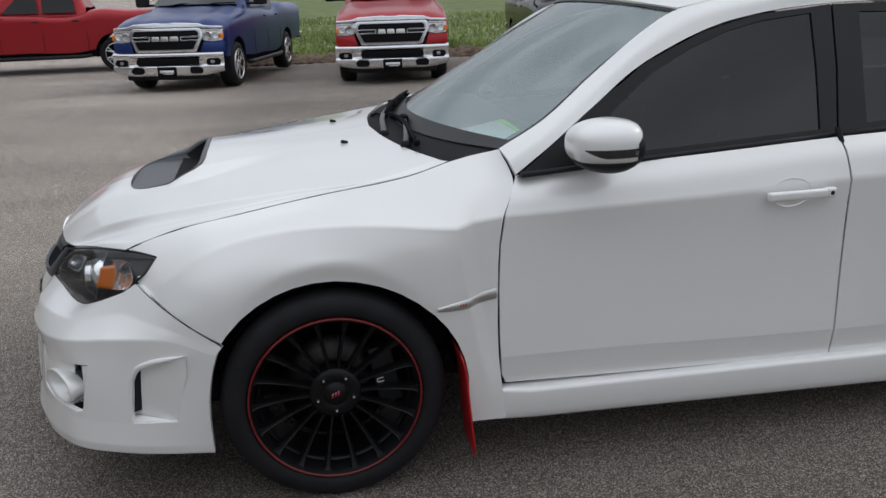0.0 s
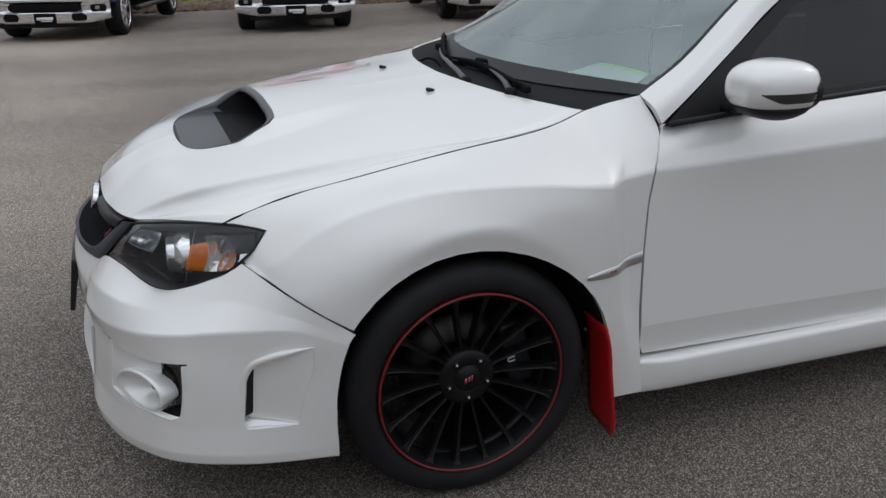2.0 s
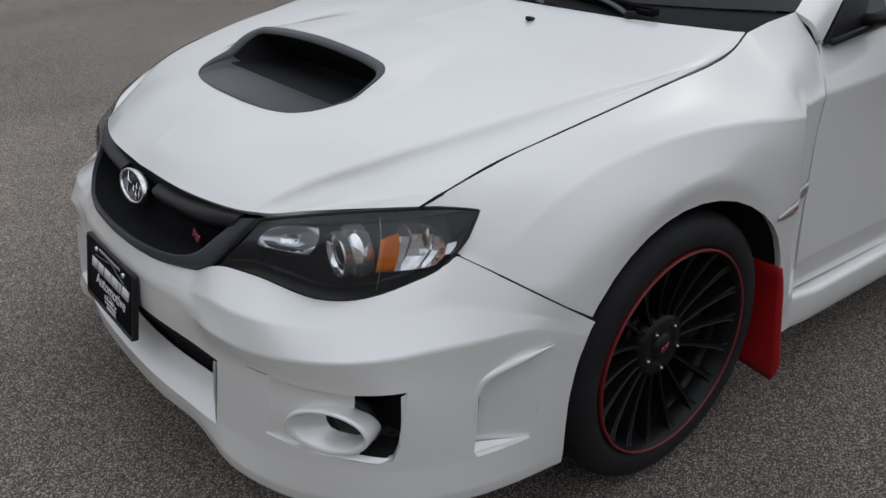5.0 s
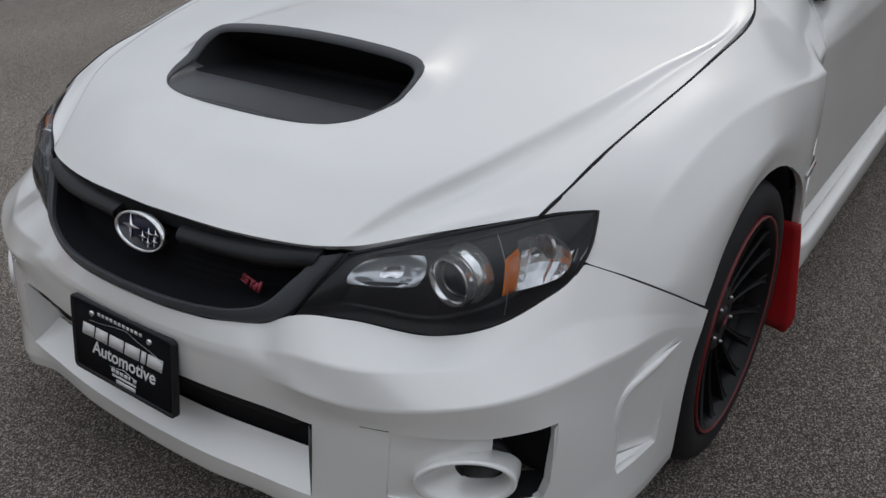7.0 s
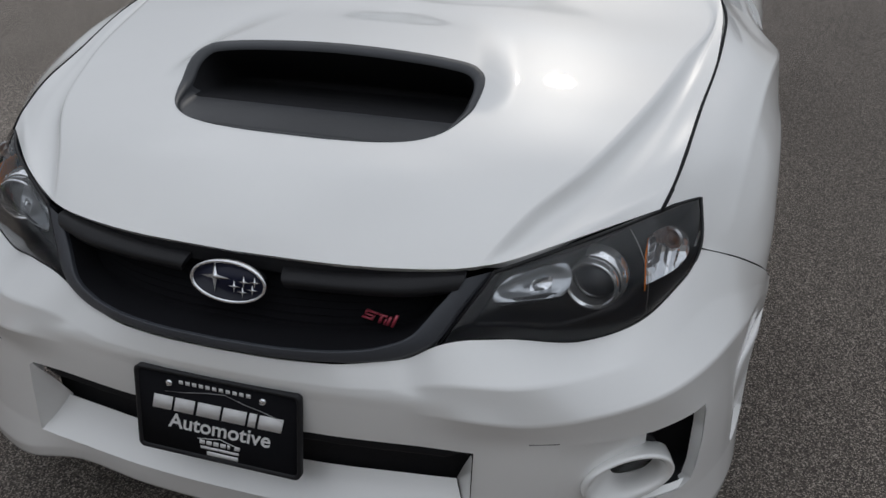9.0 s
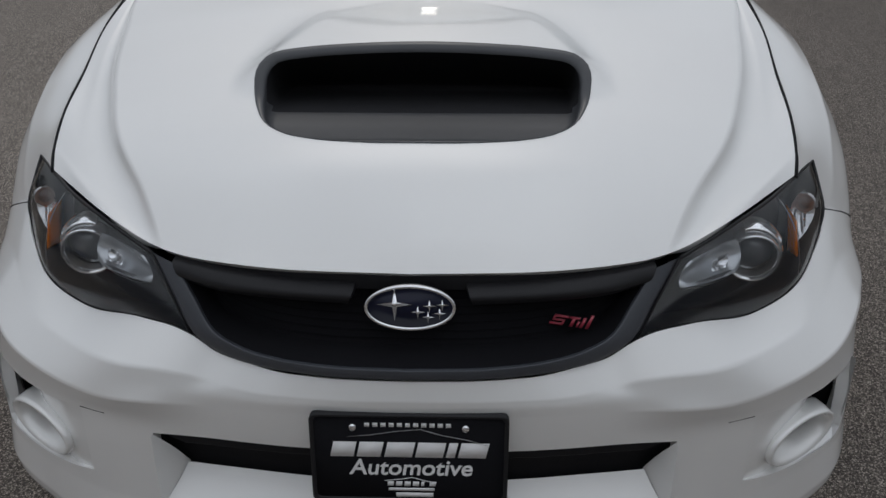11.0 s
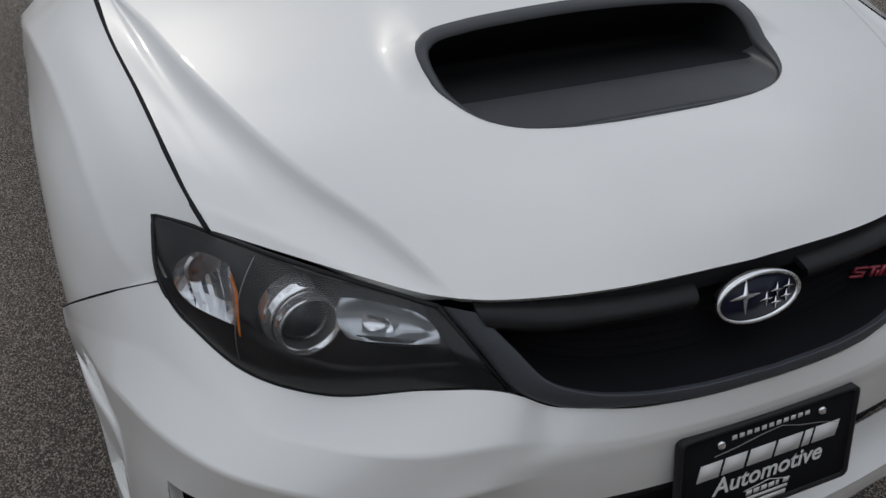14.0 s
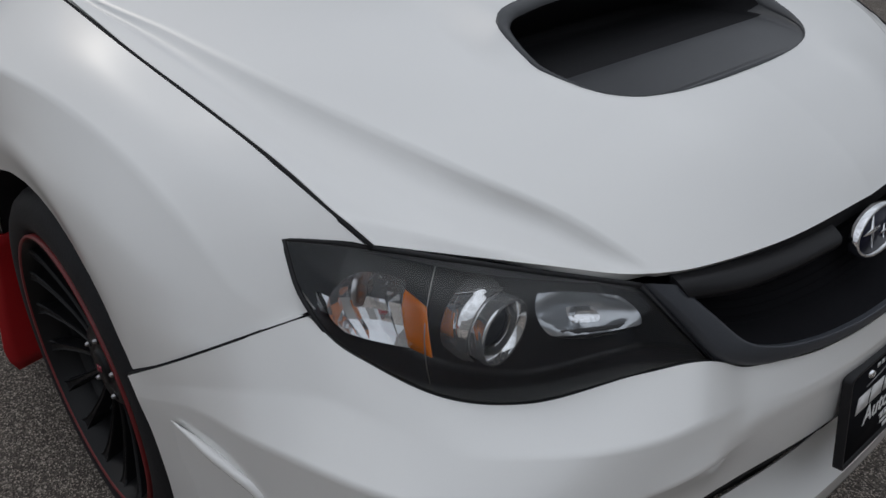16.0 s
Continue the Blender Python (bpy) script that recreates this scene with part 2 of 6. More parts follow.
def sheet(a, inside=None, bm=None, close=False):
    """Grid mesh of an array (rows, columns, 3); normals turned away from the point inside."""
    bm = bm or bmesh.new()
    vs = [[bm.verts.new(p) for p in row] for row in a]
    made, nc = [], len(a[0])
    for i in range(len(a) - 1):
        for j in range(nc if close else nc - 1):
            k = (j + 1) % nc
            q = [vs[i][j], vs[i][k], vs[i + 1][k], vs[i + 1][j]]
            if (q[0].co - q[1].co).length < 1e-6 or (q[2].co - q[3].co).length < 1e-6:
                q = [q[0], q[2], q[3]] if (q[0].co - q[1].co).length < 1e-6 else q[:3]
                if len({id(v) for v in q}) < 3:
                    continue
            made.append(bm.faces.new(q))
    if inside is not None:
        s, c = 0.0, Vector(inside)
        for f in made:
            f.normal_update()
            s += f.normal.dot(f.calc_center_median() - c) * f.calc_area()
        if s < 0:
            bmesh.ops.reverse_faces(bm, faces=made)
    return bm


def crease(bm, grid, row):
    """Keep one row of a sheet made from a grid sharp in the shading."""
    bm.verts.index_update()
    n = grid.shape[1]
    for e in bm.edges:
        if all(row * n <= v.index < (row + 1) * n for v in e.verts):
            e.smooth = False
    return bm


def inside_poly(p, poly):
    hit, j = False, len(poly) - 1
    for i in range(len(poly)):
        (ax, ay), (bx, by) = poly[i], poly[j]
        if (ay > p[1]) != (by > p[1]) and p[0] < (bx - ax) * (p[1] - ay) / (by - ay) + ax:
            hit = not hit
        j = i
    return hit


def cut(bm, poly, axes, only=None, keep=False):
    """Cut the outline poly, given in two of the axes ('xz'), clean through the sheet and drop what is in it (keep: drop the rest)."""
    i, j = "xyz".index(axes[0]), "xyz".index(axes[1])
    for (ax, ay), (bx, by) in zip(poly, poly[1:] + poly[:1]):
        lo, hi = (min(ax, bx) - 0.03, min(ay, by) - 0.03), (max(ax, bx) + 0.03, max(ay, by) + 0.03)
        fs = []
        for f in bm.faces:
            c = f.calc_center_median()
            if lo[0] < c[i] < hi[0] and lo[1] < c[j] < hi[1] and (only is None or only(c)):
                fs.append(f)
        if not fs:
            continue
        no, co = [0, 0, 0], [0, 0, 0]
        no[i], no[j], co[i], co[j] = by - ay, ax - bx, ax, ay
        es = {e for f in fs for e in f.edges}
        vs = {v for f in fs for v in f.verts}
        bmesh.ops.bisect_plane(bm, geom=list(vs) + list(es) + fs, plane_co=co, plane_no=no, dist=1e-5)
    dead = []
    for f in bm.faces:
        c = f.calc_center_median()
        if only is None or only(c):
            if inside_poly((c[i], c[j]), poly) != keep:
                dead.append(f)
    bmesh.ops.delete(bm, geom=dead, context="FACES")
    return bm


def flange(bm, depth=0.012, keep=None):
    """Turn the open edges of a panel inwards, so that it has thickness."""
    bm.normal_update()
    rim = [e for e in bm.edges if e.is_boundary and (keep is None or keep(e))]
    nv = {v: v.normal.copy() for e in rim for v in e.verts}
    made = bmesh.ops.extrude_edge_only(bm, edges=rim)["geom"]
    fresh = [g for g in made if isinstance(g, bmesh.types.BMVert)]
    old = {}
    for f in [g for g in made if isinstance(g, bmesh.types.BMFace)]:
        for e in f.edges:
            a, b = e.verts
            for p, q in ((a, b), (b, a)):
                if p in nv and q not in nv:
                    old[q] = p
    for v in fresh:
        if v in old:
            v.co = v.co - nv[old[v]] * depth
    for e in rim:
        if e.is_valid:
            e.smooth = False
    return bm


def part(name, bm, mat, parent=None, label="", smooth=True):
    me = bpy.data.meshes.new(name)
    if smooth:
        for f in bm.faces:
            f.smooth = True
    bm.to_mesh(me)
    bm.free()
    for m in mat if isinstance(mat, (list, tuple)) else [mat]:
        me.materials.append(m)
    ob = new(name, me)
    if parent:
        ob.parent = parent
    if label:
        tagged(ob, label)
    return ob


def group_empty(name, at, label, category, group="", turn=0):
    ob = new(name)
    ob.matrix_world = pose(*at, 0, 0, turn)
    return tagged(ob, label, category, group)


def rbox(size, at=(0, 0, 0), bevel=0.0, seg=2, m=None, bm=None, taper=None):
    """Box with rounded edges; taper: (x, y) scale of the top."""
    b = bmesh.new()
    bmesh.ops.create_cube(b, size=1)
    for v in b.verts:
        k = taper if taper and v.co.z > 0 else (1, 1)
        v.co = Vector((v.co.x * size[0] * k[0], v.co.y * size[1] * k[1], v.co.z * size[2]))
    if bevel:
        bmesh.ops.bevel(b, geom=list(b.edges), offset=bevel, segments=seg, affect="EDGES", profile=0.6)
    bmesh.ops.transform(b, matrix=(m or Matrix()) @ Matrix.Translation(at) if m is None else m @ Matrix.Translation(at), verts=b.verts)
    return merged(b, bm)


def merged(b, bm=None):
    if bm is None:
        return b
    me = bpy.data.meshes.new("tmp")
    b.to_mesh(me)
    b.free()
    bm.from_mesh(me)
    bpy.data.meshes.remove(me)
    return bm


def lathe(profile, seg=48, m=None, bm=None):
    """Turned body: (radius, height) pairs round the z axis."""
    a = [[(r * math.cos(2 * math.pi * i / seg), r * math.sin(2 * math.pi * i / seg), h) for i in range(seg)] for r, h in profile]
    b = sheet(a, None, None, True)
    bmesh.ops.remove_doubles(b, verts=b.verts, dist=1e-6)
    bmesh.ops.recalc_face_normals(b, faces=b.faces)
    if m is not None:
        bmesh.ops.transform(b, matrix=m, verts=b.verts)
    return merged(b, bm)


def tube(points, r, seg=8, bm=None, flat=1.0):
    """Round bar along points; flat squashes it vertically."""
    p = [Vector(q) for q in points]
    rings = []
    for i, q in enumerate(p):
        d = (p[min(i + 1, len(p) - 1)] - p[max(i - 1, 0)]).normalized()
        a = d.cross(Vector((0, 0, 1)))
        a = a.normalized() if a.length > 1e-4 else Vector((0, 1, 0))
        b = a.cross(d).normalized()
        rr = r[i] if isinstance(r, (list, tuple)) else r
        rings.append([q + a * rr * math.cos(2 * math.pi * k / seg) + b * rr * flat * math.sin(2 * math.pi * k / seg) for k in range(seg)])
    bx = sheet(rings, None, None, True)
    bx.verts.ensure_lookup_table()
    n = len(bx.verts)
    bx.faces.new([bx.verts[i] for i in range(seg)][::-1])
    bx.faces.new([bx.verts[n - seg + i] for i in range(seg)])
    bmesh.ops.recalc_face_normals(bx, faces=bx.faces)
    return merged(bx, bm)


def prism(poly, depth, m=None, bm=None, bevel=0.0):
    """Flat plate with the outline poly (x, y), depth thick along z."""
    b = bmesh.new()
    f = b.faces.new([b.verts.new((x, y, 0)) for x, y in poly])
    g = bmesh.ops.extrude_face_region(b, geom=[f])["geom"]
    bmesh.ops.translate(b, vec=(0, 0, depth), verts=[v for v in g if isinstance(v, bmesh.types.BMVert)])
    bmesh.ops.recalc_face_normals(b, faces=b.faces)
    if bevel:
        bmesh.ops.bevel(b, geom=list(b.edges), offset=bevel, segments=2, affect="EDGES", profile=0.6)
    if m is not None:
        bmesh.ops.transform(b, matrix=m, verts=b.verts)
    return merged(b, bm)


def rounded(w, h, r, n=5):
    """Rounded rectangle outline."""
    out = []
    for cx, cy, a0 in ((w / 2 - r, h / 2 - r, 0), (-w / 2 + r, h / 2 - r, 90), (-w / 2 + r, -h / 2 + r, 180), (w / 2 - r, -h / 2 + r, 270)):
        for i in range(n + 1):
            a = radians(a0 + 90 * i / n)
            out.append((cx + r * math.cos(a), cy + r * math.sin(a)))
    return out


def side_of(lines, s):
    return [[(x, s * w, z) for x, w, z in line] for line in lines]


# ---- the white car ----
car = group_empty("car", (0, 0, 0), "pearl white hatchback with black hood scoop and red mudflaps", "car")
CORE = (0.0, 0.0, 0.45)


def both(lines):
    """Mirror half lines, given from the middle outwards as (x, half width, z), to the whole width."""
    return [[(x, -w, z) for x, w, z in line[::-1]] + [(x, w, z) for x, w, z in line[1:]] for line in lines]


# hood: lines from the middle outwards, stations from the nose to the windscreen
HOOD = [
    [(-0.848, 0, 0.735), (-0.815, 0, 0.767), (-0.72, 0, 0.822), (-0.61, 0, 0.858), (-0.40, 0, 0.905), (-0.10, 0, 0.953), (0.10, 0, 0.973), (0.25, 0, 0.985)],
    [(-0.836, 0.20, 0.734), (-0.80, 0.20, 0.763), (-0.71, 0.21, 0.820), (-0.60, 0.22, 0.854), (-0.39, 0.24, 0.901), (-0.10, 0.25, 0.948), (0.12, 0.25, 0.969), (0.275, 0.26, 0.982)],
    [(-0.795, 0.368, 0.732), (-0.765, 0.375, 0.753), (-0.69, 0.400, 0.795), (-0.58, 0.445, 0.837), (-0.38, 0.505, 0.881), (-0.10, 0.54, 0.924), (0.16, 0.585, 0.947), (0.338, 0.53, 0.976)],
    [(-0.778, 0.408, 0.734), (-0.748, 0.424, 0.751), (-0.676, 0.464, 0.788), (-0.565, 0.536, 0.830), (-0.37, 0.612, 0.871), (-0.10, 0.679, 0.909), (0.195, 0.726, 0.940), (0.384, 0.668, 0.9745)],
    [(-0.757, 0.440, 0.735), (-0.734, 0.448, 0.742), (-0.664, 0.486, 0.772), (-0.554, 0.556, 0.811), (-0.360, 0.630, 0.853), (-0.092, 0.693, 0.899), (0.225, 0.731, 0.9415), (0.390, 0.682, 0.9740)],
    [(-0.70, 0.526, 0.754), (-0.672, 0.546, 0.764), (-0.61, 0.582, 0.781), (-0.505, 0.632, 0.811), (-0.33, 0.676, 0.849), (-0.075, 0.717, 0.900), (0.258, 0.7355, 0.945), (0.397, 0.694, 0.9740)],
    [(-0.559, 0.676, 0.773), (-0.53, 0.684, 0.787), (-0.495, 0.692, 0.800), (-0.42, 0.703, 0.826), (-0.27, 0.719, 0.857), (-0.02, 0.747, 0.906), (0.30, 0.742, 0.952), (0.404, 0.708, 0.974)],
]
LIP = -0.342


def scoop_rise(x, w, z):
    """Height of the scoop's white shroud over the hood behind its mouth."""
    k = min(max((x - LIP) / 0.50, 0), 1)
    top = 0.949 + 0.018 * k - 0.19 * w * w * (1 - 0.6 * k)
    wide = 0.372 - 0.10 * k
    s = min(max((wide - abs(w)) / (0.088 + 0.07 * k), 0), 1)
    ramp = min(max((x + 0.47) / 0.09, 0), 1)
    f = min(max((k - 0.35) / 0.65, 0), 1)
    fall = 1 - f * f * (3 - 2 * f)
    d = top - z
    return 0.5 * (d + math.sqrt(d * d + 0.00002)) * (s * s * (3 - 2 * s)) * ramp * ramp * (3 - 2 * ramp) * fall


h = net(HOOD, 90, 130, (3,))
h = np.concatenate([h[::-1] * [1, -1, 1], h[1:]])
flat_h = h.reshape(-1, 3)


def hood_z(x, w):
    """Height of the bare hood at a place."""
    d = (flat_h[:, 0] - x) ** 2 + (flat_h[:, 1] - w) ** 2
    i = np.argsort(d)[:6]
    k = 1 / (d[i] + 1e-6)
    return float((flat_h[i, 2] * k).sum() / k.sum())


hood_bm = sheet([[(x, y, z + scoop_rise(x, y, z)) for x, y, z in row] for row in h], CORE)
MOUTH = [(-0.618, 0.0), (-0.613, 0.10), (-0.602, 0.18), (-0.583, 0.235), (-0.55, 0.275), (-0.50, 0.300), (-0.45, 0.314), (-0.405, 0.3185), (-0.375, 0.310), (-0.354, 0.282), (-0.345, 0.23), (-0.342, 0.13), (-0.340, 0.0)]
half = curve([(x, w, 0) for x, w in MOUTH], 44)
full = [(p[0], p[1]) for p in half] + [(p[0], -p[1]) for p in half[-2:0:-1]]
cut(hood_bm, full, "xy")
bmesh.ops.remove_doubles(hood_bm, verts=hood_bm.verts, dist=1e-5)
flange(hood_bm, 0.014)
hood = part("hood", hood_bm, PAINT, car)

# scoop mouth: black rim, then a tub that runs back under the shroud
n_m = len(full)
ring0, inward = [], []
for i, (x, w) in enumerate(full):
    z = hood_z(x, w)
    ring0.append(Vector((x, w, z + scoop_rise(x, w, z))))
    q0, q1 = Vector(full[i - 1]), Vector(full[(i + 1) % n_m])
    d = (q1 - q0).normalized()
    nrm = Vector((-d.y, d.x))
    inward.append(nrm if nrm.dot(Vector((-0.49, 0)) - Vector((x, w))) > 0 else -nrm)


def rim_ring(share, dz):
    out = []
    for p, nrm in zip(ring0, inward):
        back = min(max((p.x + 0.60) / 0.16, 0), 1)
        back = back * back * (3 - 2 * back)
        a = (0.0015 + 0.020 * back) * share
        out.append(Vector((p.x + nrm.x * a, p.y + nrm.y * a, p.z + dz * (0.15 + 0.85 * back))))
    return out


rings = [[p + Vector((0, 0, -0.008)) for p in ring0], [p + Vector((0, 0, 0.0015)) for p in ring0], rim_ring(0.15, 0.004), rim_ring(0.7, -0.001), rim_ring(0.95, -0.006), rim_ring(1.0, -0.012)]
b = sheet(rings, None, None, True)
bmesh.ops.recalc_face_normals(b, faces=b.faces)
part("scoop_rim", b, GREY_PLASTIC, hood, "satin black rim of the hood scoop")
top = rim_ring(1.0, -0.012)
tub = [top]
for f, g in ((0.35, 0.15), (0.7, 0.45), (0.9, 0.75), (1.0, 1.0)):
    row = []
    for p, nrm in zip(top, inward):
        rear = min(max((p.x + 0.47) / 0.08, 0), 1)
        side = 0.020 * min(1, max(0, (p.x + 0.60) / 0.08)) * (1 - rear)
        floor = 0.8535 - 0.03 * rear
        row.append((p.x + nrm.x * side * g + 0.13 * rear * f, p.y + nrm.y * side * g, p.z + (floor - p.z) * f))
    tub.append(row)
b = sheet(tub, None, None, True)
b.verts.ensure_lookup_table()
last = [b.verts[len(b.verts) - n_m + i] for i in range(n_m)]
mid = len(half) - 1
for i in range(mid):
    c = [last[i], last[i + 1], last[(n_m - i - 1) % n_m], last[(n_m - i) % n_m]]
    c = list(dict.fromkeys(c))
    if len(c) >= 3:
        b.faces.new(c)
bmesh.ops.recalc_face_normals(b, faces=b.faces)
# matt black rear: the shade under the shroud put into the colour
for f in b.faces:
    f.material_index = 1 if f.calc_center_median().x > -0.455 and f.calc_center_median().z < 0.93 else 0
part("scoop_duct", b, [GREY_PLASTIC, VOID], hood, "satin black duct inside the hood scoop, its rear shade painted in")
for s in (-1, 1):
    b = rbox((0.026, 0.016, 0.012), (0, 0, 0.004), 0.005, 2, pose(0.132, s * 0.25, hood_z(0.132, 0.25), 0, 14, -8 * s))
    part("washer_nozzle", b, BLACK, hood)

# fenders: lines from the hood seam down, stations from the lamp to the door
FENDER = [
    [(-0.557, 0.681, 0.777), (-0.46, 0.704, 0.813), (-0.36, 0.717, 0.840), (-0.24, 0.729, 0.864), (-0.10, 0.744, 0.892), (0.06, 0.757, 0.922), (0.20, 0.757, 0.942), (0.31, 0.747, 0.954), (0.404, 0.713, 0.975), (0.47, 0.722, 0.990), (0.556, 0.742, 1.008)],
    [(-0.565, 0.692, 0.750), (-0.455, 0.742, 0.775), (-0.355, 0.764, 0.814), (-0.24, 0.778, 0.845), (-0.10, 0.797, 0.872), (0.055, 0.815, 0.884), (0.20, 0.822, 0.887), (0.31, 0.819, 0.890), (0.395, 0.813, 0.898), (0.47, 0.807, 0.910), (0.582, 0.802, 0.925)],
    [(-0.575, 0.715, 0.680), (-0.450, 0.802, 0.700), (-0.347, 0.820, 0.768), (-0.235, 0.832, 0.811), (-0.10, 0.848, 0.836), (0.05, 0.869, 0.843), (0.20, 0.890, 0.836), (0.31, 0.904, 0.825), (0.386, 0.908, 0.818), (0.44, 0.878, 0.826), (0.534, 0.869, 0.832)],
    [(-0.575, 0.735, 0.655), (-0.43, 0.840, 0.655), (-0.338, 0.869, 0.695), (-0.23, 0.882, 0.738), (-0.10, 0.889, 0.768), (0.055, 0.897, 0.780), (0.20, 0.908, 0.770), (0.32, 0.917, 0.745), (0.395, 0.914, 0.73), (0.446, 0.881, 0.74), (0.519, 0.872, 0.74)],
    [(-0.57, 0.755, 0.62), (-0.41, 0.868, 0.62), (-0.322, 0.892, 0.640), (-0.22, 0.900, 0.686), (-0.10, 0.904, 0.732), (0.055, 0.909, 0.745), (0.20, 0.916, 0.70), (0.33, 0.920, 0.62), (0.417, 0.912, 0.60), (0.456, 0.886, 0.60), (0.512, 0.877, 0.60)],
    [(-0.55, 0.78, 0.58), (-0.39, 0.883, 0.56), (-0.310, 0.901, 0.540), (-0.215, 0.900, 0.615), (-0.10, 0.899, 0.675), (0.055, 0.902, 0.685), (0.20, 0.908, 0.63), (0.345, 0.914, 0.48), (0.443, 0.908, 0.45), (0.476, 0.889, 0.45), (0.510, 0.882, 0.45)],
    [(-0.50, 0.82, 0.50), (-0.37, 0.892, 0.47), (-0.31, 0.902, 0.45), (-0.22, 0.900, 0.5), (-0.10, 0.898, 0.52), (0.06, 0.900, 0.52), (0.20, 0.904, 0.46), (0.355, 0.907, 0.34), (0.473, 0.904, 0.31), (0.502, 0.896, 0.305), (0.518, 0.893, 0.30)],
    [(-0.48, 0.82, 0.40), (-0.36, 0.89, 0.35), (-0.31, 0.90, 0.33), (-0.22, 0.905, 0.3), (-0.10, 0.905, 0.3), (0.06, 0.905, 0.28), (0.20, 0.905, 0.24), (0.355, 0.90, 0.190), (0.43, 0.897, 0.188), (0.48, 0.895, 0.186), (0.53, 0.894, 0.184)],
]
hood_edge = curve(HOOD[-1], 200)
FENDER[0] = [(x, float(np.interp(x, hood_edge[:, 0], hood_edge[:, 1])) + 0.0065, float(np.interp(x, hood_edge[:, 0], hood_edge[:, 2])) - 0.0005) if x < 0.405 else (x, w, z) for x, w, z in FENDER[0]]
HUB_Z, ARCH = 0.318, 0.376
REACH = 0.036  # the opening reaches further back behind the wheel


def arch_x(a, r=ARCH):
    c = math.cos(radians(a))
    return r * c + REACH * max(0.0, c) ** 1.3


arch = [(arch_x(a), HUB_Z + ARCH * math.sin(radians(a))) for a in range(-40, 221, 9)]
lamp_cut = [(-0.562, 0.80), (-0.559, 0.7745), (-0.53, 0.7735), (-0.50, 0.7700), (-0.4655, 0.7635), (-0.4835, 0.741), (-0.5025, 0.7195), (-0.5295, 0.6945), (-0.482, 0.6605), (-0.42, 0.6165), (-0.38, 0.5885), (-0.298, 0.5345), (-0.298, 0.10), (-0.8, 0.10), (-0.8, 0.80)]


def fender_side(s):
    bm = sheet(net(side_of(FENDER, s), 90, 130, (2,), (8, 9)), (0.0, 0.0, 0.5))
    cut(bm, arch, "xz")
    cut(bm, lamp_cut, "xz")
    cut(bm, [(0.30, 0.10), (0.416, 0.10), (0.414, 0.24), (0.406, 0.30), (0.30, 0.30)], "xz")
    flange(bm, 0.016)
    f = part("fender", bm, PAINT, car)
    # dark wheel housing behind the arch
    rows = [[(arch_x(a, ARCH + 0.004), s * w, HUB_Z + (ARCH + 0.004) * math.sin(radians(a))) for a in range(-6, 187, 8)] for w in (0.885, 0.80, 0.62)]
    bm = sheet(rows)
    part("arch_liner", bm, VOID, f, "black plastic wheel arch liner")
    # metal garnish between arch and door
    rows = []
    for k, dip in ((-1.0, 0.003), (-0.82, 0.0), (0.82, 0.0), (1.0, 0.003)):
        spine = ((0.318, 0.9235, 0.579, 0.006), (0.355, 0.9225, 0.582, 0.011), (0.415, 0.9160, 0.588, 0.015), (0.452, 0.8945, 0.593, 0.016), (0.506, 0.8860, 0.600, 0.017))
        rows.append(curve([(x, s * (w - dip), z + k * half) for x, w, z, half in spine], 24))
    bm = sheet(np.array(rows), (0.4, 0, 0.59))
    g = part("side_garnish", bm, GARNISH, f, "brushed metal garnish strip with small red mark")
    for i in range(3):
        bm = rbox((0.004, 0.002, 0.008), (0.388 + 0.007 * i, s * 0.9210, 0.5865 + 0.0007 * i), 0.001)
        part("garnish_mark", bm, BADGE_RED, f)
    return f


for s in (-1, 1):
    fender_side(s)

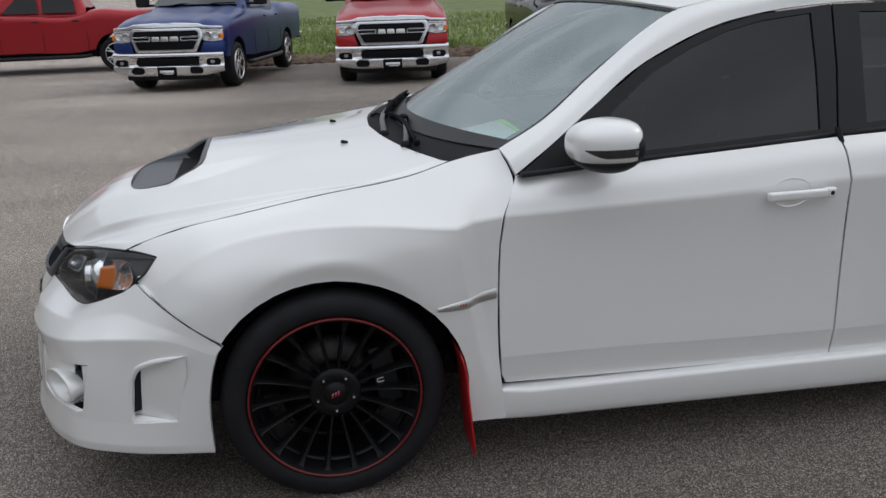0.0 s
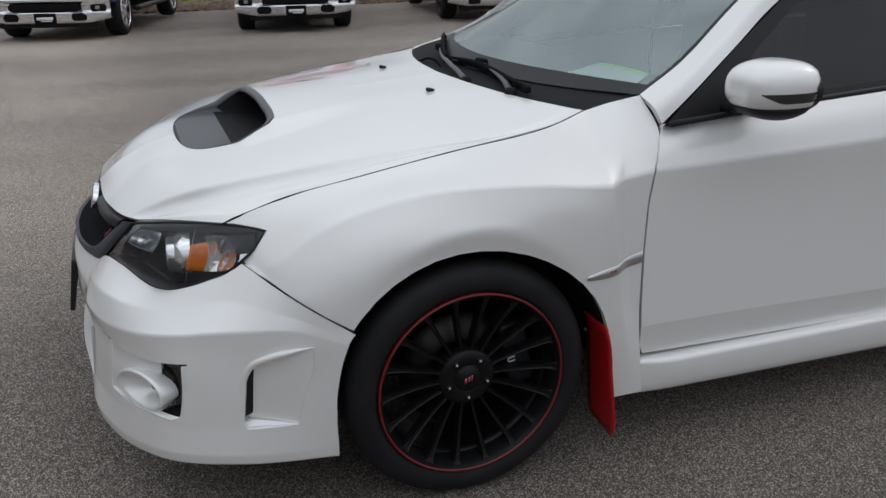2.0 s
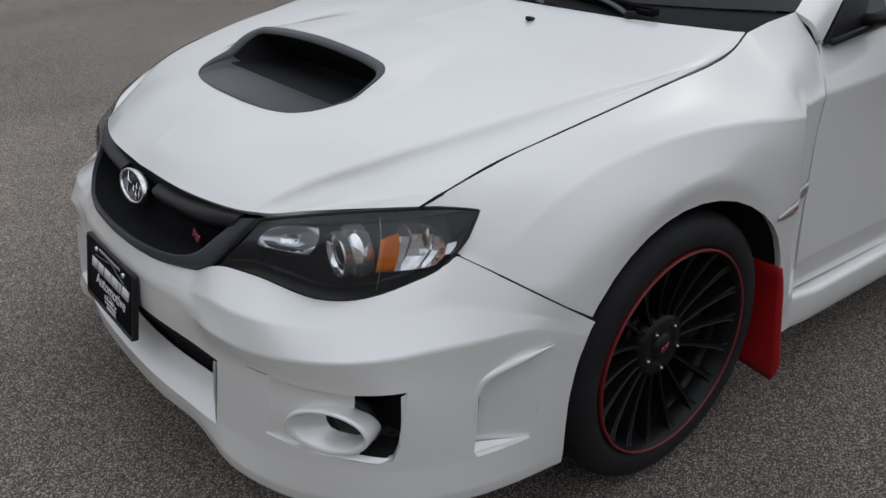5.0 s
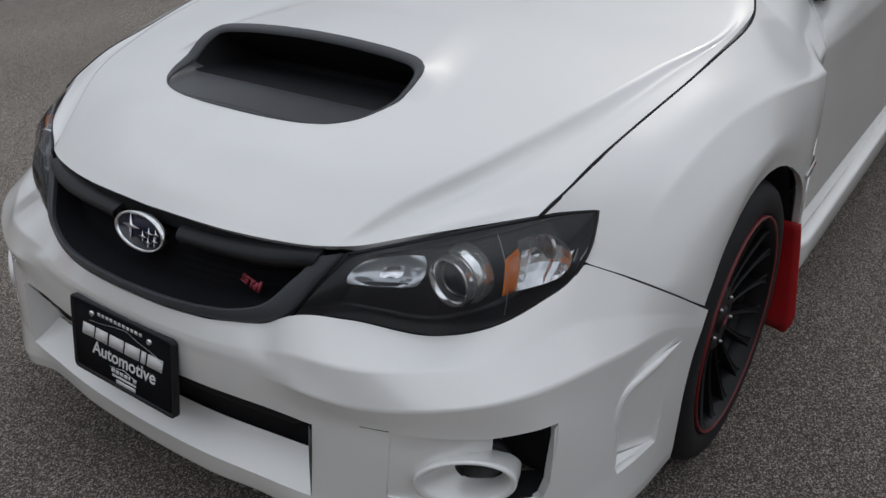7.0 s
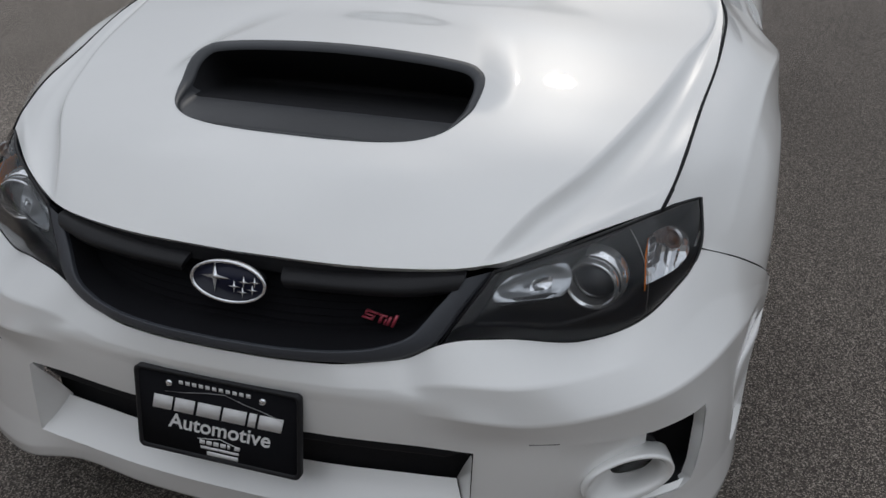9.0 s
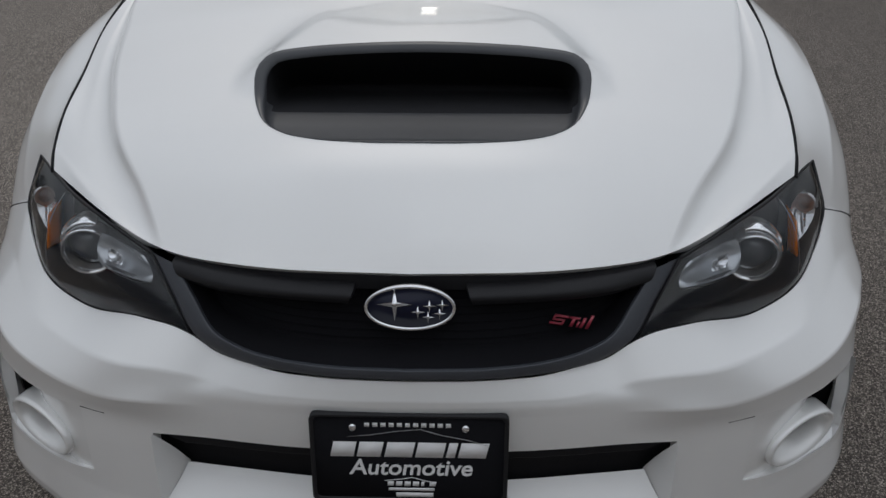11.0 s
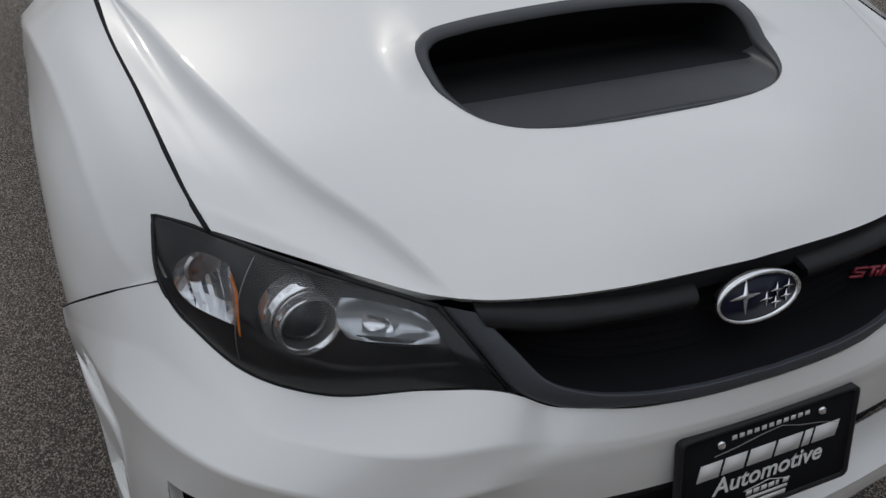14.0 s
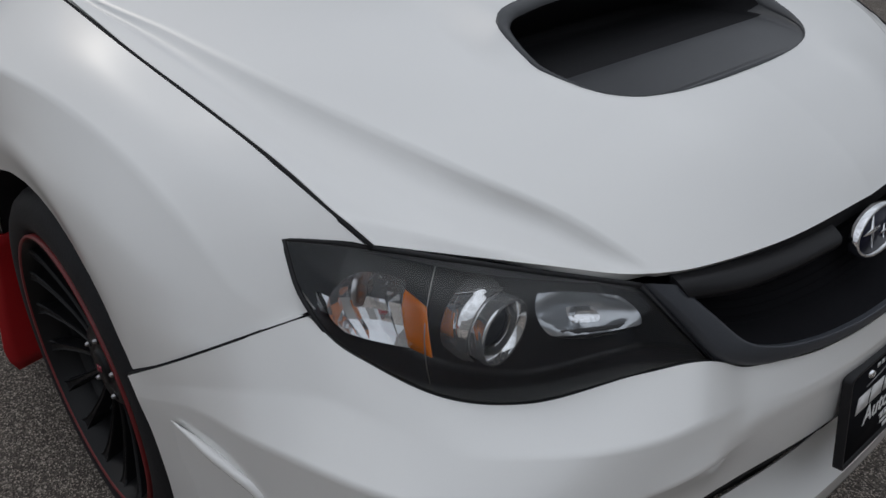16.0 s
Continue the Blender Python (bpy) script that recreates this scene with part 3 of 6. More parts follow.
# bumper: lines from the top edge down, stations from the middle to the wheel arch
BUMPER = [
    [(-0.932, 0, 0.591), (-0.921, 0.15, 0.589), (-0.888, 0.265, 0.59), (-0.87, 0.313, 0.5945), (-0.855, 0.352, 0.614), (-0.809, 0.458, 0.621), (-0.738, 0.583, 0.595), (-0.666, 0.684, 0.622), (-0.608, 0.722, 0.6475), (-0.566, 0.745, 0.6685), (-0.533, 0.757, 0.691), (-0.482, 0.821, 0.6575), (-0.42, 0.869, 0.6135), (-0.302, 0.91, 0.53)],
    [(-0.946, 0, 0.561), (-0.938, 0.159, 0.559), (-0.9091, 0.2934, 0.556), (-0.8966, 0.3336, 0.561), (-0.893, 0.3798, 0.57), (-0.865, 0.4977, 0.57), (-0.793, 0.6101, 0.568), (-0.7135, 0.7031, 0.579), (-0.6568, 0.7393, 0.596), (-0.6134, 0.7637, 0.609), (-0.584, 0.781, 0.615), (-0.51, 0.838, 0.603), (-0.436, 0.872, 0.58), (-0.312, 0.91, 0.519)],
    [(-0.947, 0, 0.547), (-0.94, 0.169, 0.546), (-0.9121, 0.3234, 0.54), (-0.9061, 0.3608, 0.543), (-0.9025, 0.3981, 0.5465), (-0.8722, 0.516, 0.541), (-0.8033, 0.6366, 0.545), (-0.7253, 0.7276, 0.558), (-0.6685, 0.7656, 0.5705), (-0.6227, 0.7911, 0.581), (-0.5937, 0.8057, 0.5847), (-0.5215, 0.848, 0.5802), (-0.4492, 0.8737, 0.5679), (-0.317, 0.91, 0.511)],
    [(-0.946, 0, 0.53), (-0.939, 0.1791, 0.528), (-0.9131, 0.3436, 0.52), (-0.9113, 0.3793, 0.521), (-0.9119, 0.4165, 0.523), (-0.8794, 0.5344, 0.512), (-0.8137, 0.6632, 0.522), (-0.7372, 0.752, 0.537), (-0.6802, 0.7918, 0.545), (-0.632, 0.8184, 0.553), (-0.6034, 0.8304, 0.5543), (-0.5329, 0.858, 0.5575), (-0.4624, 0.8755, 0.5558), (-0.32, 0.91, 0.505)],
    [(-0.9471, 0, 0.515), (-0.9401, 0.1792, 0.513), (-0.9132, 0.3476, 0.507), (-0.9103, 0.3831, 0.5075), (-0.9084, 0.4195, 0.5068), (-0.8721, 0.5455, 0.4942), (-0.8065, 0.6715, 0.5001), (-0.7271, 0.764, 0.5108), (-0.6724, 0.8, 0.5159), (-0.6259, 0.8238, 0.5208), (-0.5985, 0.8345, 0.5215), (-0.532, 0.8597, 0.5246), (-0.4657, 0.8763, 0.524), (-0.3226, 0.9093, 0.497)],
    [(-0.949, 0, 0.475), (-0.942, 0.1792, 0.473), (-0.9121, 0.3588, 0.47), (-0.9066, 0.3937, 0.469), (-0.9017, 0.4289, 0.468), (-0.8587, 0.5711, 0.464), (-0.7924, 0.692, 0.46), (-0.704, 0.7924, 0.462), (-0.6535, 0.8201, 0.4616), (-0.6102, 0.8378, 0.4608), (-0.5849, 0.846, 0.46), (-0.5274, 0.8641, 0.4575), (-0.4701, 0.8765, 0.455), (-0.338, 0.905, 0.45)],
    [(-0.95, 0, 0.42), (-0.942, 0.1792, 0.42), (-0.9141, 0.3688, 0.415), (-0.9101, 0.4014, 0.4125), (-0.9061, 0.4345, 0.41), (-0.8665, 0.5722, 0.4), (-0.801, 0.6906, 0.4), (-0.712, 0.7967, 0.4), (-0.6605, 0.8264, 0.3958), (-0.6164, 0.8452, 0.3918), (-0.5905, 0.8534, 0.39), (-0.5352, 0.87, 0.3875), (-0.4801, 0.8805, 0.385), (-0.352, 0.902, 0.38)],
    [(-0.962, 0, 0.3202), (-0.954, 0.1796, 0.3212), (-0.931, 0.3694, 0.3192), (-0.9246, 0.4092, 0.3136), (-0.9181, 0.4491, 0.308), (-0.8758, 0.5758, 0.297), (-0.8108, 0.6933, 0.2978), (-0.7247, 0.7982, 0.3042), (-0.6733, 0.8293, 0.3051), (-0.6291, 0.8492, 0.3055), (-0.603, 0.858, 0.305), (-0.5465, 0.874, 0.3025), (-0.49, 0.884, 0.3), (-0.358, 0.9, 0.3)],
    [(-0.957, 0, 0.275), (-0.9531, 0.1879, 0.2775), (-0.9332, 0.3772, 0.276), (-0.9313, 0.4198, 0.265), (-0.9292, 0.4632, 0.254), (-0.8851, 0.587, 0.228), (-0.8191, 0.6982, 0.226), (-0.7401, 0.8012, 0.24), (-0.6885, 0.8341, 0.2407), (-0.6433, 0.8554, 0.2411), (-0.6165, 0.8646, 0.24), (-0.5583, 0.8795, 0.236), (-0.4999, 0.8885, 0.232), (-0.357, 0.897, 0.222)],
    [(-0.955, 0, 0.249), (-0.9511, 0.1879, 0.2515), (-0.9312, 0.3772, 0.25), (-0.9293, 0.4198, 0.239), (-0.9272, 0.4632, 0.228), (-0.8831, 0.585, 0.202), (-0.8181, 0.6962, 0.2), (-0.7391, 0.7992, 0.214), (-0.688, 0.8321, 0.2151), (-0.6431, 0.8534, 0.2159), (-0.6165, 0.8626, 0.215), (-0.5583, 0.8775, 0.211), (-0.4999, 0.8865, 0.207), (-0.357, 0.894, 0.194)],
    [(-0.929, 0, 0.231), (-0.9251, 0.1779, 0.2335), (-0.9052, 0.3672, 0.232), (-0.9028, 0.4098, 0.221), (-0.9002, 0.4532, 0.21), (-0.8571, 0.569, 0.185), (-0.7941, 0.6772, 0.182), (-0.7221, 0.7782, 0.198), (-0.6754, 0.8116, 0.1994), (-0.6342, 0.8339, 0.2004), (-0.6095, 0.8436, 0.2), (-0.5548, 0.8595, 0.198), (-0.4999, 0.8695, 0.196), (-0.357, 0.88, 0.188)],
]
intake = [(-0.437, 0.449), (-0.437, 0.30), (0.437, 0.30), (0.437, 0.449), (0.34, 0.454), (0.17, 0.461), (-0.17, 0.461), (-0.34, 0.454)]
fog_half = [(0.575, 0.466), (0.65, 0.461), (0.72, 0.461), (0.80, 0.474), (0.803, 0.44), (0.802, 0.36), (0.796, 0.330), (0.775, 0.318), (0.70, 0.318), (0.62, 0.326), (0.572, 0.335)]
VENT = [(-0.405, 0.508), (-0.47, 0.492), (-0.53, 0.472), (-0.552, 0.455), (-0.562, 0.43), (-0.578, 0.32), (-0.572, 0.305), (-0.45, 0.305), (-0.425, 0.40)]
bump_net = net(both(BUMPER), 96, 240, (1, 3, 7, 8, 9))
bump_bm = sheet(bump_net, (0, 0, 0.45))
cut(bump_bm, intake, "yz", lambda c: c.x < -0.85)
for s in (-1, 1):
    cut(bump_bm, [(s * w, z) for w, z in fog_half], "yz", lambda c, s=s: c.x < -0.62 and c.y * s > 0)
    cut(bump_bm, VENT, "xz", lambda c, s=s: c.y * s > 0.6)
flange(bump_bm, 0.022)
bumper = part("front_bumper", bump_bm, PAINT, car)


def bump_point(w, z):
    """Place on the bumper's skin at a half width and height, before its corner."""
    best = min(((p[1] - w) ** 2 + (p[2] - z) ** 2, tuple(p)) for row in bump_net[:, 120:] for p in row if p[0] < -0.6)
    return best[1]


# lower intake: white ledge that rises to a black mesh slot
xs = [-0.437, -0.34, -0.17, 0, 0.17, 0.34, 0.437]
front = [bump_point(abs(w), 0.30)[0] for w in xs]
ledge = [
    [(x, w, 0.300) for x, w in zip(front, xs)],
    [(x + 0.020, w * 0.97, 0.317) for x, w in zip(front, xs)],
    [(x + 0.038, w * 0.94, 0.335) for x, w in zip(front, xs)],
    [(x + 0.054, w * 0.915, 0.354) for x, w in zip(front, xs)],
]
part("intake_ledge", flange(sheet(net(ledge, 10, 40), (-0.5, 0, 0.2)), 0.004), PAINT, bumper)
for s in (-1, 1):
    xe = bump_point(0.437, 0.37)[0]
    pts = [[(xe + 0.002, s * 0.437, 0.449), (xe + 0.006, s * 0.434, 0.449)], [(xe - 0.004, s * 0.437, 0.40), (xe + 0.028, s * 0.418, 0.405)], [(xe - 0.012, s * 0.437, 0.30), (xe + 0.050, s * 0.399, 0.350)]]
    part("intake_cheek", sheet(net(pts, 8, 5), (-0.95, s * 0.8, 0.37)), PAINT, bumper)
rows = []
for z in (0.470, 0.40, 0.33):
    rows.append([(bump_point(abs(w), 0.455)[0] + 0.058, w, z) for w in np.linspace(-0.440, 0.440, 41)])
intake_grid = part("intake_mesh", sheet(rows, (-0.5, 0, 0.43)), VOID, bumper, "black mesh of the lower intake")
rows = []
for dz, d in ((0.0, 0.008), (-0.020, 0.007), (-0.024, 0.010), (-0.024, 0.04)):
    rows.append([(bump_point(abs(w), 0.455)[0] + d, w, 0.448 + 0.0125 * min(1, (0.437 - abs(w)) / 0.267) + dz * min(1, (0.430 - abs(w)) / 0.04)) for w in np.linspace(-0.428, 0.428, 61)])
part("intake_bar", sheet(rows, (-0.5, 0, 0.43)), VOID, intake_grid)


def bump_x(w, z):
    """Depth of the bumper's skin at a half width and height."""
    near = sorted(((p[1] - w) ** 2 + (p[2] - z) ** 2, p[0]) for row in bump_net[:, 120:] for p in row if p[0] < -0.6)[:6]
    return sum(x / (d + 1e-6) for d, x in near) / sum(1 / (d + 1e-6) for d, x in near)


def fog_pocket(s):
    """Recessed panel with an oval bezel, a small lamp in it and a dark gap beside it."""
    pw = [0.572, 0.62, 0.68, 0.708]
    lines = []
    for z, d in ((0.466, 0.003), (0.44, 0.005), (0.39, 0.008), (0.345, 0.010), (0.316, 0.012)):
        row = []
        for k, w in enumerate(pw):
            x, y, _ = bump_point(w, z)
            row.append((x + (d if k else 0.002) + 0.03 * max(0, k - 1) / 2, s * w, z))
        lines.append(row)
    skin = sheet(net(lines, 30, 40), (0, 0, 0.4))
    cut(skin, [(s * (0.690 + 0.070 * math.cos(a)), 0.372 + 0.043 * math.sin(a)) for a in (2 * math.pi * i / 28 for i in range(28))], "yz")
    panel = part("fog_panel", flange(skin, 0.01), PAINT, bumper)
    line = [(0.525 + 0.048 * k / 5, 0.4685 - 0.001 * k / 5) for k in range(6)]
    part("panel_seam", tube([(bump_x(w, z), s * w, z) for w, z in line], 0.0008, 5), BLACK, panel)
    b = rbox((0.01, 0.13, 0.16), (-0.650, s * 0.735, 0.395), 0.003, 2)
    part("fog_gap", b, VOID, panel, "black gap beside the fog lamp")
    # floor of the pocket
    row0 = [bump_point(w, 0.322) for w in (0.58, 0.62, 0.66, 0.70, 0.735)]
    pts = [[(x + 0.002, s * y, 0.320) for x, y, z in row0], [(x + 0.05, s * y * 0.985, 0.345) for x, y, z in row0]]
    part("fog_shelf", sheet(net(pts, 5, 20), (-0.7, s * 0.6, 0.1)), PAINT, panel)
    row0 = [bump_point(w, 0.322) for w in (0.732, 0.765, 0.799)]
    lip = [[(x + 0.002, s * y, 0.320) for x, y, z in row0], [(x + 0.016, s * y, 0.327) for x, y, z in row0]]
    part("fog_lip", sheet(net(lip, 4, 8), (-0.7, s * 0.6, 0.1)), PAINT, panel)
    pts = [[(x + 0.014, s * y, 0.323) for x, y, z in row0], [(x + 0.09, s * y * 0.985, 0.330) for x, y, z in row0]]
    part("fog_gap_floor", sheet(net(pts, 5, 8), (-0.7, s * 0.6, 0.1)), VOID, panel)
    pts = [[(-0.703, s * 0.801, 0.472), (-0.660, s * 0.795, 0.468)], [(-0.708, s * 0.803, 0.40), (-0.665, s * 0.797, 0.40)], [(-0.722, s * 0.796, 0.325), (-0.68, s * 0.785, 0.34)]]
    part("fog_cheek", sheet(net(pts, 8, 4), (-0.7, s * 1.2, 0.4)), PAINT, panel)
    # oval bezel: a flared cone that faces forwards
    c, m = Vector((-0.796, s * 0.684, 0.372)), Matrix.Rotation(radians(-s * 34), 3, "Z")
    n = 40
    rings = []
    for a, e, d in ((0.070, 0.036, 0.050), (0.084, 0.046, 0.020), (0.090, 0.051, -0.004), (0.088, 0.0495, -0.012), (0.083, 0.046, -0.014), (0.076, 0.040, -0.006), (0.058, 0.034, 0.030), (0.046, 0.033, 0.050)):
        ring = []
        for i in range(n):
            t = 2 * math.pi * i / n
            drift = 0.034 * max(0, d) / 0.05
            v = m @ Vector((d, a * math.cos(t), e * math.sin(t)))
            ring.append(c + v + Vector((0, s * drift, 0.004 * max(0, d) / 0.05)))
        rings.append(ring)
    b = sheet(rings, None, None, True)
    bmesh.ops.recalc_face_normals(b, faces=b.faces)
    part("fog_bezel", b, PAINT, panel)
    q = c + m @ Vector((0.058, 0, 0)) + Vector((0, s * 0.037, 0.005))
    turn = m.to_4x4() @ Matrix.Rotation(radians(-90), 4, "Y")
    fog = part("fog_lamp", lathe([(0.0, -0.03), (0.03, -0.02), (0.042, 0.0), (0.044, 0.004)], 28, Matrix.Translation(q) @ turn), STEEL, panel, "dull fog lamp reflector")
    part("fog_glass", lathe([(0.0, 0.012), (0.025, 0.010), (0.042, 0.003)], 28, Matrix.Translation(q) @ turn), LENS, panel).visible_shadow = False
    part("fog_surround", lathe([(0.041, 0.0), (0.043, 0.008), (0.05, 0.006), (0.052, -0.01)], 28, Matrix.Translation(q) @ turn), BLACK, panel)


def side_vent(s):
    """Sunk panel behind the bumper's corner: deep in front, with a black slot, flush at the tail."""
    lines = []
    for z, z1, x0 in ((0.508, 0.506, -0.556), (0.46, 0.462, -0.560), (0.40, 0.40, -0.570), (0.34, 0.345, -0.578), (0.303, 0.306, -0.584)):
        row = []
        for k in range(6):
            t = k / 5
            x = x0 + (-0.405 - x0 - (0.02 if z < 0.45 else 0)) * t
            zz = z - 0.03 * (1 - t) * (z > 0.48)
            w = 0.848 + 0.052 * (x + 0.585) / 0.18
            row.append((x, s * (w - 0.004 - 0.022 * (1 - t) ** 1.3), zz))
        lines.append(row)
    panel = part("vent_panel", sheet(net(lines, 20, 20), (-0.5, 0, 0.4)), PAINT, bumper)
    rows = [[(-0.555 - 0.018 * t, s * (0.846 + 0.003 * t), 0.458 - 0.126 * t) for t in (0, 0.33, 0.66, 1)], [(-0.530 - 0.020 * t, s * 0.836, 0.458 - 0.126 * t) for t in (0, 0.33, 0.66, 1)]]
    b = sheet(rows)
    part("vent_slot", b, VOID, panel)
    edge = curve([(-0.40, 0.897, 0.511), (-0.45, 0.885, 0.502), (-0.51, 0.868, 0.487), (-0.545, 0.855, 0.470), (-0.562, 0.850, 0.445), (-0.575, 0.851, 0.38), (-0.585, 0.853, 0.315), (-0.578, 0.856, 0.302), (-0.54, 0.866, 0.299), (-0.45, 0.889, 0.300)], 40)
    fade = [0.0005 + 0.0085 * min(1, 6 * i / 39, 6 * (39 - i) / 39) for i in range(40)]
    part("vent_bead", tube([(x, s * w, z) for x, w, z in edge], fade, 8), PAINT, panel)
    pts = [[(-0.583, s * 0.853, 0.301), (-0.50, s * 0.874, 0.299), (-0.45, s * 0.886, 0.300)], [(-0.572, s * 0.832, 0.318), (-0.50, s * 0.862, 0.310), (-0.45, s * 0.882, 0.302)]]
    part("vent_floor", sheet(net(pts, 4, 12), (-0.5, s * 0.8, 0.1)), PAINT, panel)


for s in (-1, 1):
    fog_pocket(s)
    side_vent(s)

# headlights
LAMP_TOP = [(-0.770, 0.432, 0.722), (-0.70, 0.53, 0.745), (-0.635, 0.61, 0.762), (-0.560, 0.674, 0.768), (-0.51, 0.712, 0.768), (-0.467, 0.741, 0.762)]
LAMP_LOW = [(-0.851, 0.358, 0.622), (-0.806, 0.460, 0.627), (-0.738, 0.585, 0.602), (-0.668, 0.682, 0.629), (-0.598, 0.728, 0.658), (-0.540, 0.755, 0.694), (-0.500, 0.750, 0.726), (-0.467, 0.741, 0.760)]


edge = [tuple(q) for q in bump_net[0] if 0.356 <= q[1] <= 0.745 and q[0] > -0.86]
LAMP_LOW = [(x + 0.003, w - 0.003, z - 0.003) for x, w, z in edge[::4]] + [(-0.531, 0.7535, 0.6985), (-0.504, 0.7525, 0.7195), (-0.485, 0.748, 0.7405), (-0.4665, 0.743, 0.7615)]


def lamp_surface(s, sink):
    """Lens of the lamp between its edges; sink pushes the middle inwards."""
    n, top, low = 96, curve(LAMP_TOP, 96), curve(LAMP_LOW, 96)
    rows = []
    for k in range(29):
        v = k / 28
        row = []
        for i in range(n):
            u = i / (n - 1)
            p = top[i] * (1 - v) + low[i] * v
            out = np.array([-0.75 + 0.35 * u, 0.55 + 0.3 * u, 0.42])
            out = out / np.linalg.norm(out)
            b = math.sin(math.pi * v) ** 0.7 * min(1, 6 * u, 2.6 * (1 - u) ** 1.3)
            deep = min(1, 7 * v, 7 * (1 - v)) * min(1, 8 * u, 8 * (1 - u))
            p = p + out * (0.032 * b - sink * deep - (0.004 if sink else 0))
            row.append((p[0], s * p[1], p[2]))
        rows.append(row)
    return rows


def headlight(s):
    lens_rows = lamp_surface(s, 0)
    root = part("headlight", sheet(lamp_surface(s, 0.075), (0.0, 0, 0.4)), HOUSING, car, "black headlight with chrome projector and amber marker")
    part("lens", sheet(lens_rows, (0, 0, 0.4)), LENS, root, "clear curved lamp lens").visible_shadow = False
    edge = lens_rows[0][::2] + lens_rows[-1][::-2]
    part("lens_seal", tube(edge + edge[:1], 0.0035, 6), BLACK, root)

    def aim(x, w, z, yaw=12, tip=4):
        return Matrix.Translation((x, s * w, z)) @ Matrix.Rotation(radians(s * yaw), 4, "Z") @ Matrix.Rotation(radians(-90 + tip), 4, "Y")

    m = aim(-0.674, 0.584, 0.676, 8, 0)
    shroud = []
    for r, d in ((0.0475, -0.002), (0.0505, -0.003), (0.0510, -0.010), (0.0535, -0.012), (0.0545, -0.022), (0.0530, -0.040)):
        shroud.append([m @ Vector((r * math.cos(radians(a)), s * r * math.sin(radians(a)), d)) for a in range(-22, 139, 8)])
    part("projector_shroud", flange(sheet(shroud, tuple(m @ Vector((0, 0, -0.02)))), 0.003), LAMP_TRIM, root, "chrome projector shroud")
    part("projector_ring", lathe([(0.044, -0.02), (0.046, 0.014), (0.0445, 0.019), (0.041, 0.018), (0.038, 0.006), (0.036, -0.005)], 40, m), LAMP_TRIM, root)
    part("projector_lens", lathe([(0.0, 0.014), (0.014, 0.012), (0.027, 0.006), (0.037, -0.006)], 40, m), material("projector_glass", (0.07, 0.075, 0.085), 0.05, 0.1, 1.0), root)
    top_e, low_e = curve(LAMP_TOP, 101), curve(LAMP_LOW, 101)

    def at(u, v, d):
        i = min(99, max(0, int(u * 100)))
        g = u * 100 - i
        p = (top_e[i] * (1 - g) + top_e[i + 1] * g) * (1 - v) + (low_e[i] * (1 - g) + low_e[i + 1] * g) * v
        out = np.array([-0.75 + 0.35 * u, 0.55 + 0.3 * u, 0.42])
        out = out / np.linalg.norm(out)
        b = math.sin(math.pi * v) ** 0.7 * min(1, 6 * u, 2.6 * (1 - u) ** 1.3)
        p = p + out * (0.032 * b - d - 0.011 * b)
        return (p[0], s * p[1], p[2])

    def bowl(name, u0, u1, v0, v1, rim_d, deep, n, label, soft=False, mat=REFLECTOR):
        """Facetted reflector sunk below the lens, with a rounded outline."""
        rows = []
        for j in range(n + 1):
            row = []
            for i in range(n + 1):
                a, c = -1 + 2 * i / n, -1 + 2 * j / n
                x, y = a * math.sqrt(1 - c * c / 2) * 0.5 + a * 0.5, c * math.sqrt(1 - a * a / 2) * 0.5 + c * 0.5
                r = min(1, math.hypot(a, c))
                row.append(at(u0 + (u1 - u0) * (x + 1) / 2, v0 + (v1 - v0) * (y + 1) / 2, rim_d + deep * (1 - r * r) + 0.0012 * math.cos(math.pi * i)))
            rows.append(row)
        return part(name, sheet(rows, (0, 0, 0.4)), mat, root, label, soft)

    bowl("high_beam", 0.080, 0.335, 0.15, 0.53, 0.014, 0.018, 14, "hazy high beam reflector", True, HAZY_BOWL)
    shelf = []
    for j in range(7):
        half = 0.112 * math.sqrt(max(0.02, 1 - (j / 6.3) ** 2.4))
        shelf.append([at(0.212 - half + 2 * half * i / 16, 0.47 + 0.12 * j / 6, 0.0135 + 0.012 * (j / 6) ** 2 + 0.006 * abs(i / 8 - 1) ** 4) for i in range(17)])
    part("beam_shelf", sheet(shelf, (0, 0, 0.4)), SHELF, root, "hazy grey panel below the high beam")
    bowl("bulb_shield", 0.185, 0.262, 0.27, 0.42, 0.010, 0.006, 6, "small bulb shield", True)
    rows = [[(-0.604, 0.664, 0.742), (-0.578, 0.684, 0.747), (-0.555, 0.704, 0.742), (-0.545, 0.726, 0.726)], [(-0.602, 0.664, 0.718), (-0.560, 0.690, 0.722), (-0.540, 0.712, 0.718), (-0.541, 0.734, 0.706)], [(-0.610, 0.665, 0.690), (-0.568, 0.688, 0.692), (-0.548, 0.712, 0.690), (-0.545, 0.735, 0.689)], [(-0.622, 0.667, 0.652), (-0.600, 0.688, 0.656), (-0.578, 0.708, 0.661), (-0.560, 0.724, 0.668)]]
    facets = net(rows, 7, 13)
    for k in range(1, facets.shape[0] - 1):
        for q in range(1, facets.shape[1] - 1):
            facets[k, q] += [0.0022 * math.sin(3.7 * q), 0.0022 * math.cos(2.9 * q), 0]
    part("corner_reflector", sheet(side_of(facets, s), (0, 0, 0.4)), REFLECTOR, root, "chrome corner reflector", False)
    m = aim(-0.566, 0.702, 0.722, 38, 6)
    part("corner_bulb", lathe([(0.0, 0.006), (0.007, 0.005), (0.010, 0.0), (0.015, -0.001), (0.018, 0.001), (0.019, -0.006)], 20, m), SATIN_METAL, root)
